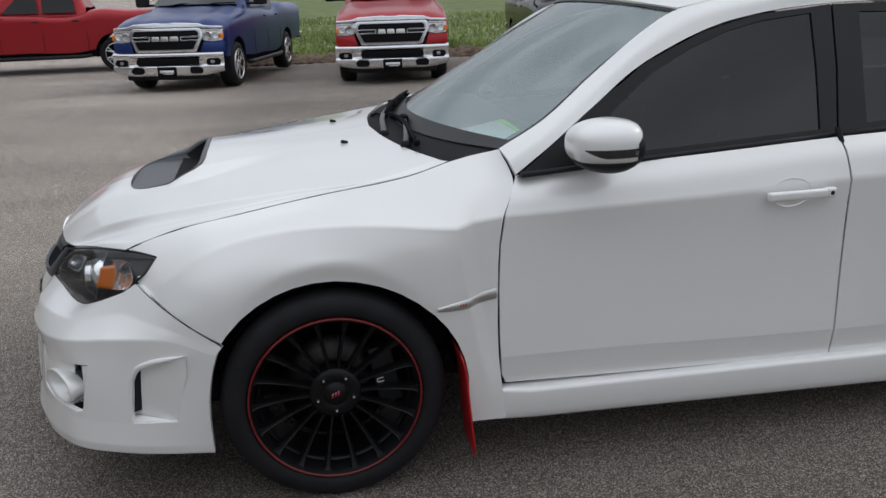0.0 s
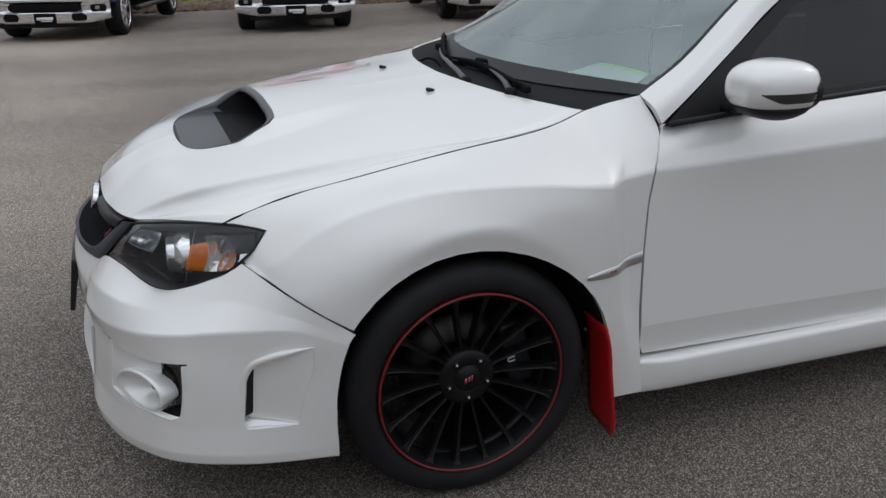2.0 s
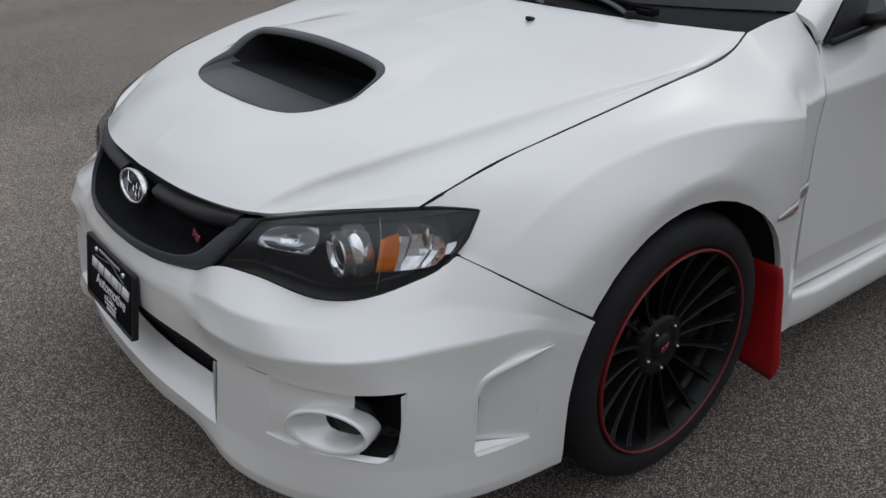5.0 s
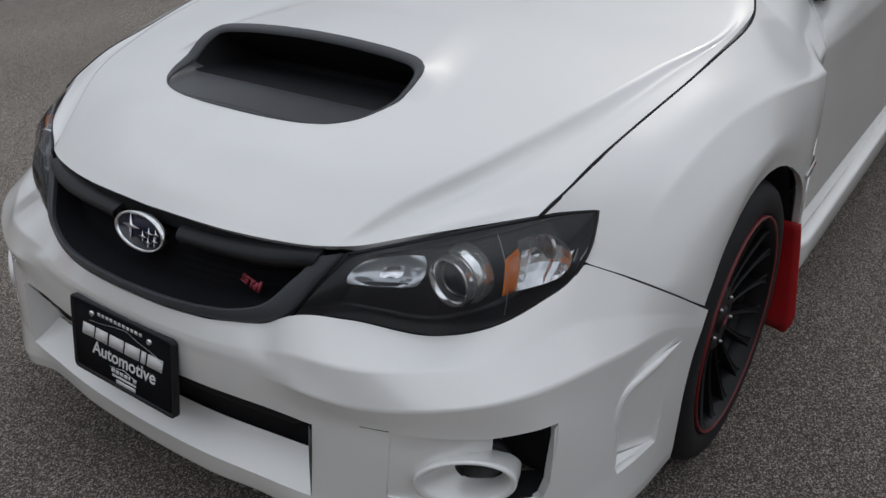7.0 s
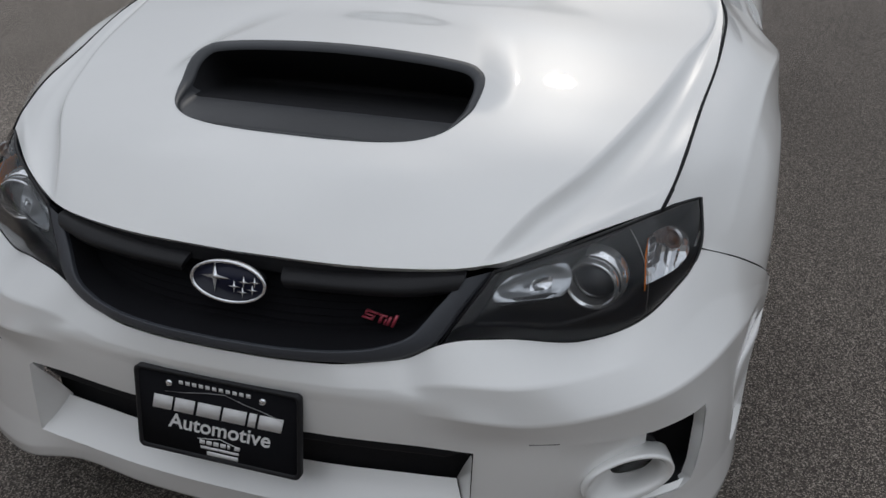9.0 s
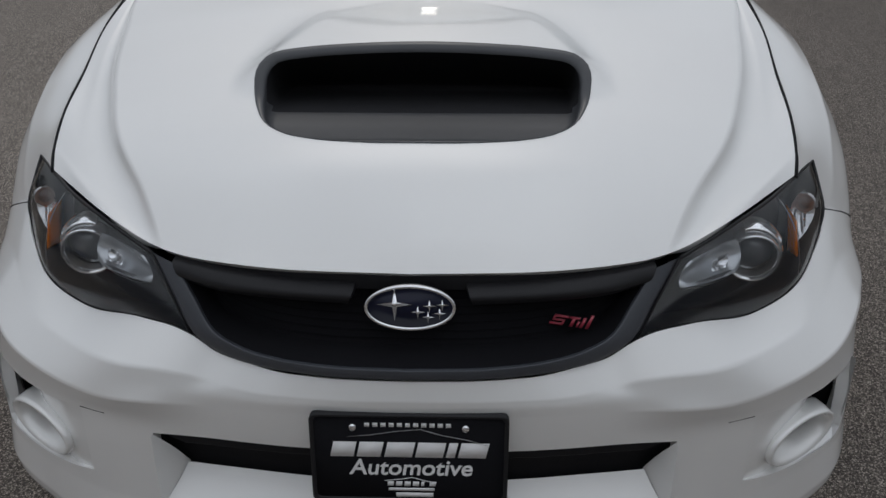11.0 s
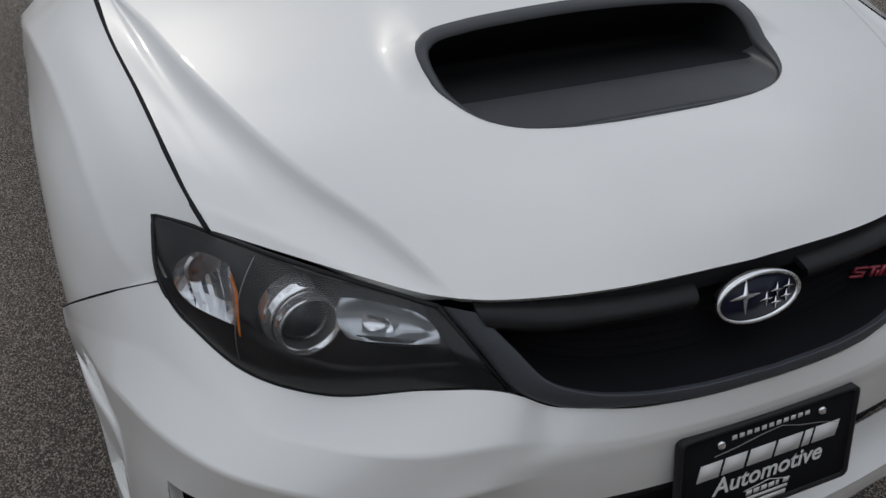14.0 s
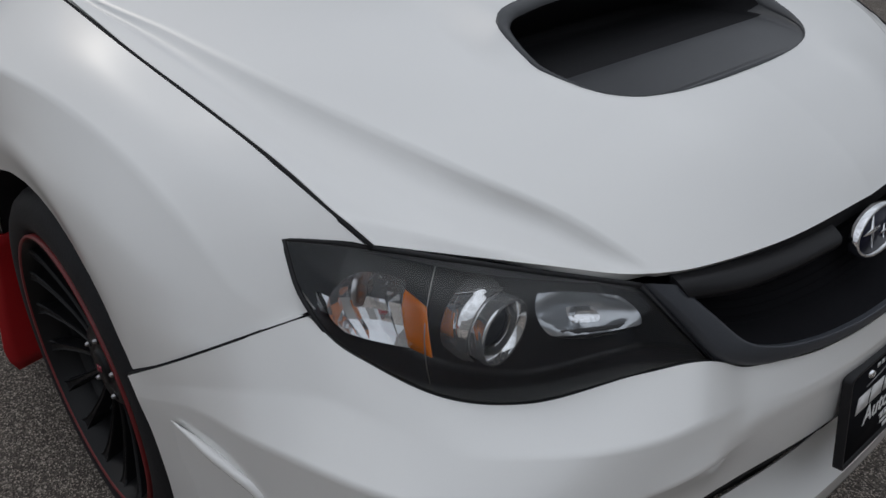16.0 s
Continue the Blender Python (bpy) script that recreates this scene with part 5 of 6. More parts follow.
# roof, windscreen, tail
roof_lines = [[(1.105, 0, 1.424), (1.40, 0, 1.458), (1.75, 0, 1.470), (2.2, 0, 1.463), (2.7, 0, 1.42), (3.05, 0, 1.32), (3.40, 0, 1.03)], [(1.125, 0.35, 1.418), (1.40, 0.36, 1.450), (1.75, 0.36, 1.462), (2.2, 0.36, 1.455), (2.7, 0.35, 1.41), (3.05, 0.34, 1.31), (3.40, 0.36, 1.03)], [(1.185, 0.602, 1.396), (1.42, 0.592, 1.433), (1.75, 0.585, 1.452), (2.2, 0.58, 1.443), (2.7, 0.58, 1.39), (3.05, 0.60, 1.28), (3.40, 0.66, 1.02)]]
roof_grid = net(roof_lines, 24, 60)
part("roof", flange(sheet(np.concatenate([roof_grid[::-1] * [1, -1, 1], roof_grid[1:]]), (1.8, 0, 0.8)), 0.012), PAINT, car)
tail = [[(3.40, 0, 1.025), (3.40, 0.4, 1.025), (3.41, 0.69, 1.02)], [(3.50, 0, 0.85), (3.50, 0.5, 0.85), (3.45, 0.77, 0.87)], [(3.53, 0, 0.60), (3.53, 0.5, 0.60), (3.46, 0.78, 0.60)], [(3.50, 0, 0.25), (3.50, 0.5, 0.25), (3.42, 0.76, 0.25)]]
part("tailgate", sheet(net(both(tail), 20, 40), (2.0, 0, 0.7)), PAINT, car)
SCREEN = [
    [(0.36, 0, 0.992), (0.385, 0.25, 0.994), (0.455, 0.52, 1.000), (0.558, 0.738, 1.006)],
    [(0.53, 0, 1.115), (0.555, 0.25, 1.110), (0.63, 0.50, 1.095), (0.705, 0.700, 1.073)],
    [(0.80, 0, 1.272), (0.82, 0.24, 1.262), (0.89, 0.46, 1.232), (0.93, 0.652, 1.238)],
    [(1.108, 0, 1.420), (1.118, 0.22, 1.417), (1.15, 0.42, 1.408), (1.192, 0.598, 1.390)],
]
screen_grid = net(both(SCREEN), 40, 120)
screen = part("windscreen", sheet(screen_grid, (1.2, 0, 0.9)), GLASS, car, "clear windscreen with black edge band")
screen.visible_shadow = False
band = sheet(screen_grid + np.array([-0.003, 0, 0.003]), (1.2, 0, 0.9))
n_r, n_c = screen_grid.shape[:2]
dead = []
band.faces.ensure_lookup_table()
for f in band.faces:
    r, c = divmod(f.index, n_c - 1)
    if r > 2 and 0 < c < n_c - 2 and r < n_r - 2:
        dead.append(f)
bmesh.ops.delete(band, geom=dead, context="FACES")
part("screen_band", band, BLACK, screen)
cowl = [[(0.215, 0, 0.962), (0.245, 0.26, 0.962), (0.30, 0.50, 0.960), (0.385, 0.712, 0.960)], [(0.30, 0, 0.978), (0.32, 0.26, 0.979), (0.38, 0.52, 0.980), (0.46, 0.722, 0.984)], [(0.37, 0, 0.992), (0.395, 0.25, 0.994), (0.465, 0.52, 1.000), (0.562, 0.742, 1.002)]]
cowl_part = part("cowl", sheet(net(both(cowl), 14, 50), (0.4, 0, 0.8)), VOID, car, "black plastic cowl below the windscreen")
WIPERS = [
    ([(0.322, -0.425, 0.974), (0.334, -0.37, 0.990), (0.352, -0.25, 1.006), (0.374, -0.085, 1.014)],
     [(0.350, -0.475, 0.992), (0.360, -0.27, 1.000), (0.366, -0.09, 1.006), (0.362, 0.02, 1.004), (0.350, 0.13, 1.000)]),
    ([(0.286, -0.165, 0.970), (0.292, -0.10, 0.985), (0.304, 0.017, 0.998), (0.345, 0.21, 1.006), (0.388, 0.335, 1.014)],
     [(0.330, 0.12, 0.998), (0.372, 0.26, 1.010), (0.412, 0.37, 1.016), (0.455, 0.48, 1.022), (0.505, 0.60, 1.028)]),
]
for arm, blade in WIPERS:
    arm_line, blade_line = curve(arm, 16), curve(blade, 18)
    # flat pressed arm with a hinge block, then the bowed blade with its yokes
    part("wiper_arm", tube(arm_line + [0, 0, 0.006], [0.012 - 0.005 * k / 15 for k in range(16)], 8, None, 0.5), GREY_PLASTIC, cowl_part, "satin grey-black wiper arm")
    part("wiper_blade", tube(blade_line - [0, 0, 0.004], [0.0035 + 0.0025 * math.sin(math.pi * k / 17) for k in range(18)], 6, None, 1.8), DEEP, cowl_part, "black rubber wiper blade")
    part("blade_frame", tube(blade_line + [-0.004, 0, 0.011], [0.0045 + 0.005 * math.sin(math.pi * k / 17) for k in range(18)], 8, None, 1.0), DEEP, cowl_part)
    for k in (2, 6, 11, 15):
        part("blade_yoke", rbox((0.016, 0.026, 0.016), tuple(blade_line[k] + [-0.002, 0, 0.006]), 0.004, 2), DEEP, cowl_part)
    part("blade_cap", rbox((0.022, 0.024, 0.020), tuple(blade_line[0] + [0, 0, 0.004]), 0.007, 3), DEEP, cowl_part)
    part("blade_clip", rbox((0.026, 0.060, 0.026), tuple(arm_line[-1] + [0, 0, 0.006]), 0.008, 3), DEEP, cowl_part)
    part("wiper_pivot", lathe([(0, 0.022), (0.013, 0.020), (0.018, 0.010), (0.019, -0.012)], 18, Matrix.Translation(arm[0])), VOID, cowl_part)
part("washer_tube", tube(curve([(0.300, 0.33, 0.974), (0.316, 0.27, 0.992), (0.322, 0.20, 0.988), (0.310, 0.13, 0.976)], 12), 0.005, 6), DEEP, cowl_part)

# dark cabin
dash = [[(0.42, 0, 0.985), (0.45, 0.3, 0.985), (0.55, 0.66, 0.985)], [(0.62, 0, 1.012), (0.64, 0.3, 1.012), (0.68, 0.68, 1.005)], [(0.82, 0, 0.99), (0.84, 0.3, 0.99), (0.86, 0.70, 0.98)], [(0.86, 0, 0.70), (0.88, 0.3, 0.70), (0.90, 0.70, 0.70)]]
part("dashboard", sheet(net(both(dash), 24, 30), (0.7, 0, 0.6)), CABIN, car, "dark dashboard")
part("cabin_floor", rbox((2.6, 1.56, 0.06), (1.9, 0, 0.30), 0.02), CABIN, car)
part("bulkhead", rbox((0.05, 1.40, 0.60), (0.62, 0, 0.62), 0.01), VOID, car)
part("underbody", rbox((3.6, 1.14, 0.10), (1.1, 0, 0.24), 0.03), VOID, car)
part("engine_bay", rbox((0.95, 1.16, 0.40), (-0.05, 0, 0.50), 0.05), VOID, car)
for y in (-0.37, 0.37):
    sb = rbox((0.50, 0.50, 0.16), (1.42, y, 0.50), 0.05, 3)
    rbox((0.14, 0.50, 0.66), (1.72, y, 0.86), 0.05, 3, None, sb)
    rbox((0.10, 0.26, 0.18), (1.78, y, 1.27), 0.04, 3, None, sb)
    part("seat", sb, CABIN, car, "dark front seat")
part("steering_wheel", lathe([(0.175 + 0.015 * math.cos(a), 0.015 * math.sin(a)) for a in (2 * math.pi * i / 10 for i in range(11))], 32, pose(1.02, -0.37, 0.93, 0, -65, 0)), CABIN, car)
# shut lines: dark strips deep in the gaps between the panels
for s in (-1, 1):
    seam = curve(HOOD[-1], 60) + [0, 0.0033, -0.0026]
    part("gap_seal", tube([(x, s * w, z) for x, w, z in seam], 0.0036, 6), VOID, car)
    seam = curve([p for p in BUMPER[0][10:]], 20) - [0, 0.002, -0.0025]
    part("gap_seal", tube([(x, s * w, z) for x, w, z in seam], 0.0015, 6), VOID, car)
    seam = curve([(x - 0.004, lean(z) - 0.012 if z > 0.95 else 0.852 - max(0, z - 0.80) * 0.70, z) for x, z in FRONT_EDGE[1:]], 20)
    part("gap_seal", tube([(x, s * w, z) for x, w, z in seam], 0.010, 6), VOID, car)
    seam = curve([(x + 0.004, 0.862 - (0.045 if z > 1 else 0.01 if z > 0.9 else 0), z) for x, z in REAR_EDGE], 20)
    part("gap_seal", tube([(x, s * w, z) for x, w, z in seam], 0.010, 6), VOID, car)


# wheels
TYRE = [(0.258, -0.03), (0.264, -0.012), (0.271, -0.004), (0.283, 0.000), (0.296, -0.004), (0.306, -0.013), (0.313, -0.028), (0.3155, -0.040), (0.316, -0.085), (0.311, -0.087), (0.311, -0.092), (0.316, -0.094), (0.316, -0.136), (0.311, -0.138), (0.311, -0.143), (0.316, -0.145), (0.316, -0.195), (0.310, -0.22), (0.295, -0.235), (0.262, -0.23)]


def wheel_parts(root, m, marks):
    inner = m @ Matrix.Diagonal((0.975, 0.975, 1, 1))
    wall = [(0.2506 + (r - 0.258) * 1.50, h) for r, h in TYRE]
    part("tyre", lathe(wall, 96, m), RUBBER, root, "black low-profile tyre")
    part("rim_stripe", lathe([(0.2655, -0.012), (0.2658, -0.004), (0.2635, -0.0005), (0.2595, -0.002), (0.2580, -0.008)], 96, inner), RIM_RED, root, "thin red rim stripe")
    part("rim", lathe([(0.2585, -0.004), (0.254, -0.012), (0.249, -0.024), (0.243, -0.05), (0.236, -0.13), (0.240, -0.22)], 72, inner), RIM_BLACK, root, "black wheel rim")
    part("hub", lathe([(0.0, -0.036), (0.030, -0.036), (0.033, -0.040), (0.036, -0.045), (0.040, -0.045), (0.043, -0.043), (0.070, -0.044), (0.080, -0.052), (0.086, -0.080)], 48, m), RIM_BLACK, root)
    part("brake_disc", lathe([(0.06, -0.11), (0.165, -0.11), (0.166, -0.13), (0.06, -0.13)], 56, m), STEEL, root, "dull steel brake disc")
    blades = []
    for r, hh, wd in ((0.070, -0.050, 0.0056), (0.10, -0.049, 0.0050), (0.14, -0.044, 0.0051), (0.18, -0.036, 0.0058), (0.22, -0.026, 0.0072), (0.242, -0.019, 0.0098), (0.254, -0.012, 0.0145)):
        blades.append([(r, -wd, hh - 0.030), (r, -wd, hh - 0.003), (r, -wd * 0.82, hh), (r, -wd * 0.45, hh - 0.0025), (r, wd * 0.45, hh - 0.0025), (r, wd * 0.82, hh), (r, wd, hh - 0.003), (r, wd, hh - 0.030)])
    for k in range(18):
        b = sheet(blades)
        bmesh.ops.transform(b, matrix=inner @ Matrix.Rotation(radians(20 * k), 4, "Z"), verts=b.verts)
        bmesh.ops.recalc_face_normals(b, faces=b.faces)
        part("spoke", b, RIM_BLACK, root, "", False)
    part("rim_step", lathe([(0.238, -0.055), (0.232, -0.060), (0.229, -0.075), (0.226, -0.16)], 72, inner), RIM_BLACK, root)
    for k in range(5):
        a = radians(72 * k + 90 + 180)
        q = m @ Matrix.Translation((0.057 * math.cos(a), 0.057 * math.sin(a), -0.043))
        nut = part("lug_nut", lathe([(0.0, 0.002), (0.006, 0.002), (0.0095, 0.0), (0.010, -0.004)], 6, q), RIM_BLACK, root, "dark lug nut with a bright stud")
        part("stud", lathe([(0.0, 0.009), (0.003, 0.008), (0.005, 0.004), (0.0053, 0.0)], 12, q), SATIN_METAL, nut)
    for k, (x, w) in enumerate(((-0.010, 0.007), (0.0, 0.006), (0.009, 0.006))):
        part("cap_mark", prism([(x - w / 2 - 0.003, -0.006), (x + w / 2 - 0.003, -0.006), (x + w / 2 + 0.003, 0.008), (x - w / 2 + 0.003, 0.008)], 0.001, m @ Matrix.Translation((0, 0, -0.0355)) @ Matrix.Rotation(radians(20), 4, "Z")), BADGE_RED, root)
    if marks:
        q = m @ Matrix.Rotation(radians(10), 4, "Z") @ Matrix.Translation((0.160, 0, -0.088))
        b = rbox((0.075, 0.19, 0.05), (0, 0, -0.014), 0.012, 3, q)
        part("brake_caliper", b, BLACK, root, "black brake caliper with white print")
        # two painted signs, one above the other
        for y0 in (0.016, -0.014):
            for dx, dy, w, d in ((0.0, 0.008, 0.020, 0.0035), (0.0, -0.004, 0.020, 0.0035), (-0.010, 0.002, 0.0035, 0.014), (0.002, 0.002, 0.0035, 0.012))[: 4 if y0 > 0 else 3]:
                part("caliper_mark", rbox((w, d, 0.002), (-0.018 + dx, y0 + dy, 0.0122), 0.0, 1, q), WHITE_INK, root)


for x in (0.0, REAR_HUB):
    for s in (-1, 1):
        root = new("wheel")
        root.parent = car
        m = Matrix.Translation((x + 0.008, s * 0.903, 0.320)) @ Matrix.Rotation(radians(90 if s < 0 else -90), 4, "X")
        wheel_parts(root, m, x == 0.0)
        # mudflap behind the wheel
        fx = x + (0.376 if x == 0 else 0.38)
        rows = []
        for k in range(12):
            t = k / 11
            z = 0.425 - 0.345 * t
            out, inn = 0.920 + 0.032 * t, 0.80
            if t > 0.8:
                out -= 0.024 * ((t - 0.8) / 0.2) ** 2
            c = max(0.0, 1 - ((z - HUB_Z) / ARCH) ** 2) ** 0.5
            xx = x + (ARCH + REACH) * c - 0.012 if z > 0.318 else x + 0.399 + 0.018 * (0.318 - z) / 0.24
            rows.append([(xx, s * (out + (inn - out) * j / 6), z + 0.02 * max(0, t - 0.8) * 5 * j / 6) for j in range(7)])
        b = sheet(rows, (fx + 1, s * 0.85, 0.3))
        bmesh.ops.solidify(b, geom=b.faces, thickness=0.005)
        flap = part("mudflap", b, FLAP, car, "red plastic mudflap")
        for z in (0.40, 0.30):
            part("flap_bolt", lathe([(0, 0.003), (0.004, 0.003), (0.006, 0)], 10, Matrix.Translation((fx - 0.022, s * 0.86, z)) @ Matrix.Rotation(radians(-90), 4, "Y")), CHROME, flap)


# ---- sheet of paper on the dashboard ----
corners = [(0.474, -0.392, 1.010), (0.560, -0.676, 1.010), (0.654, -0.636, 1.043), (0.684, -0.320, 1.032)]


def on_dash(u, v):
    a = Vector(corners[0]).lerp(Vector(corners[1]), u)
    b = Vector(corners[3]).lerp(Vector(corners[2]), u)
    p = a.lerp(b, v)
    return (p.x, p.y, p.z + 0.003 * math.sin(3 * u))


sheet_root = part("paper_sheet", sheet([[on_dash(i / 8, j / 8) for i in range(9)] for j in range(8)]), PAPER)
tagged(sheet_root, "pale printed paper sheet with green border on the dashboard", "paper")
part("border", sheet([[on_dash(i / 8, 0.875 + 0.125 * j) for i in range(9)] for j in range(2)]), GREEN_INK, sheet_root)


# ---- ground ----
def ground_z(x, y):
    """The lot falls away gently behind the car."""
    z = -0.0135 * max(0.0, y - 1.5) if y < 18 else -0.223
    return z - 0.018


def coarse(limit):
    a = [-limit, -300, -120, -60, -30, -18, -12, -8, -5, -3, -1, 0, 1.5, 3, 5, 8, 11, 14, 18, 24, 30, 45, 60, 90, 120, 300, limit]
    return a


rows = [[(x, y, ground_z(x, y)) for x in coarse(1500)] for y in coarse(1500)]
b = sheet(rows)
b.normal_update()
bmesh.ops.recalc_face_normals(b, faces=b.faces)
for f in b.faces:
    f.normal_update()
if sum(f.normal.z for f in b.faces) < 0:
    bmesh.ops.reverse_faces(b, faces=b.faces)
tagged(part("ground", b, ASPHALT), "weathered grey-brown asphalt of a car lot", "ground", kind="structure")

# plain wall of the sales building that closes the lot ahead of the car
WALL = material("grey_render_wall", (0.30, 0.295, 0.285), 0.85, 0, 0, 0.3, 40, 0.12, 0.8)
tagged(part("wall_building", rbox((0.3, 34, 5.2), (-8.5, -2, 2.5), 0.02), WALL), "plain grey wall of the sales building", "wall", kind="structure")

GRASS = material("grass_leaf", (0.20, 0.26, 0.065), 0.6, 0, 0, 0, 9, 0.75, 0.7)
TURF = material("turf_soil", (0.13, 0.16, 0.05), 0.9, 0, 0, 0.5, 40, 0.6, 1.2)
SOIL = material("reddish_soil", (0.125, 0.085, 0.058), 0.95, 0, 0, 1.0, 40, 0.85, 7)


def verge_z(x, y):
    n = noise.noise((x * 0.5, y * 0.5, 0)) * 0.05 + noise.noise((x * 2.1, y * 2.1, 3)) * 0.025
    return ground_z(x, y) - 0.01 + min(1, max(0, (y - 18.6 ) / 1.2)) * (0.10 + n) + max(0, y - 20) * 0.012


rows = [[(x, y, verge_z(x, y)) for x in np.linspace(-2.5, 22, 70)] for y in [18.4, 18.6, 18.8, 19.0, 19.3, 19.6, 20, 20.5, 21, 22, 23, 25, 27, 30, 35, 42, 55, 75, 110, 160]]
b = sheet(rows, (0, 60, -80))
tagged(part("verge", b, TURF), "green grass verge with bare soil along the asphalt", "verge", kind="structure")
rows = []
for y, k in ((18.0, -0.02), (18.12, 0.05), (18.3, 0.13), (18.5, 0.19), (18.7, 0.15), (19.0, 0.05)):
    rows.append([(x, y + 0.12 * noise.noise((x * 0.7, y, 5)), ground_z(x, y) + k * (1 + 0.9 * noise.noise((x * 1.3, y * 2, 8))) + 0.10 * noise.noise((x * 5, y * 6, 2)) * (k > 0)) for x in np.linspace(-2.5, 22, 190)])
tagged(part("soil_bank", sheet(rows, (0, 18.5, -50)), SOIL), "low bank of bare brown soil along the asphalt", "soil", kind="structure")
random.seed(4)
b = bmesh.new()
for i in range(700):
    x, y = random.uniform(-2.4, 14), 17.95 + abs(random.gauss(0.15, 0.3))
    r = random.uniform(0.02, 0.10)
    res = bmesh.ops.create_icosphere(b, subdivisions=1, radius=r)
    for v in res["verts"]:
        v.co = Vector((v.co.x * random.uniform(0.7, 1.3), v.co.y * random.uniform(0.7, 1.3), v.co.z * 0.6)) + Vector((x, y, verge_z(x, y) + r * 0.2))
tagged(part("soil_clods", b, SOIL), "loose brown soil clods along the verge", "soil", kind="stuff")
vs, fs = [], []
for i in range(26000):
    y = 19.0 + random.random() ** 1.7 * 22
    x = -2.4 + random.uniform(0, 16) * (0.7 + y / 40)
    z, hgt, a = verge_z(x, y), random.uniform(0.06, 0.20) + 0.35 * max(0, noise.noise((x * 0.35, y * 0.35, 7))), random.uniform(0, 6.28)
    w = 0.012 + 0.012 * random.random()
    dx, dy = w * math.cos(a), w * math.sin(a)
    lx, ly = random.gauss(0, 0.08), random.gauss(0, 0.08)
    k = len(vs)
    vs += [(x - dx, y - dy, z), (x + dx, y + dy, z), (x + lx, y + ly, z + hgt)]
    fs.append((k, k + 1, k + 2))
me = bpy.data.meshes.new("grass")
me.from_pydata(vs, [], fs)
me.materials.append(GRASS)
tagged(new("grass", me), "tall green grass on the verge", "grass", kind="stuff")
vs, fs = [], []
for i in range(2600):
    y = 19.5 + random.random() ** 1.5 * 16
    x = random.uniform(-2.4, 14)
    z, r = verge_z(x, y) + random.uniform(0.15, 0.42), random.uniform(0.010, 0.024)
    k = len(vs)
    vs += [(x - r, y, z), (x, y - r, z + r * 0.3), (x + r, y, z), (x, y + r, z + r * 0.5)]
    fs.append((k, k + 1, k + 2, k + 3))
me = bpy.data.meshes.new("flowers")
me.from_pydata(vs, [], fs)
me.materials.append(WHITE_INK)
tagged(new("wild_flowers", me), "small white wild flowers among the grass", "flowers", kind="stuff")


# ---- pickup trucks in the row behind ----
def truck_front(x, z):
    """Depth of the truck's face: bowed in plan and leaning back with height."""
    return -0.93 + 0.11 * abs(x) ** 3 + 0.16 * max(0.0, z - 0.72)


def face_panel(poly, proud, thick):
    """Solid panel of the given outline (x, z) that follows the truck's bowed face."""
    b = prism(poly, thick, Matrix.Rotation(radians(90), 4, "X"), None, 0.012)
    bmesh.ops.subdivide_edges(b, edges=[e for e in b.edges if abs(e.verts[0].co.x - e.verts[1].co.x) > 0.2], cuts=6)
    for v in b.verts:
        v.co.y += truck_front(v.co.x, v.co.z) - proud + thick
    return b


def flipped(poly, s):
    return [(s * x, z) for x, z in poly]


def pill(cx, cz, w, h):
    return [(cx + x, cz + z) for x, z in rounded(w, h, min(w, h) * 0.42)]


def truck_lamp(s, root):
    lens = flipped([(0.655, 0.885), (0.80, 0.862), (0.965, 0.872), (0.985, 0.93), (0.975, 1.065), (0.90, 1.078), (0.635, 1.078), (0.640, 0.97)], s)
    lamp = part("headlight", face_panel(lens, 0.012, 0.10), TRUCK_LAMP, root, "clear chrome headlight")
    for cx, r in ((0.735, 0.058), (0.875, 0.050)):
        p = Matrix.Translation((s * cx, truck_front(cx, 0.965) - 0.020, 0.965)) @ Matrix.Rotation(radians(90), 4, "X")
        part("lamp_ring", lathe([(r, 0.0), (r * 1.12, 0.012), (r * 1.25, 0.004), (r * 1.3, -0.01)], 20, p), TRUCK_CHROME, lamp)
        part("lamp_bowl", lathe([(0.0, -0.012), (r * 0.55, -0.008), (r, 0.006)], 20, p), SATIN_METAL if cx < 0.8 else TRUCK_SPOKE, lamp)
    part("lamp_strip", face_panel(flipped([(0.66, 1.045), (0.955, 1.040), (0.960, 1.062), (0.66, 1.066)], s), 0.020, 0.02), TRUCK_SPOKE, lamp)
    part("amber_marker", rbox((0.05, 0.11, 0.085), (s * 0.962, -0.80, 0.955), 0.012), AMBER, lamp)


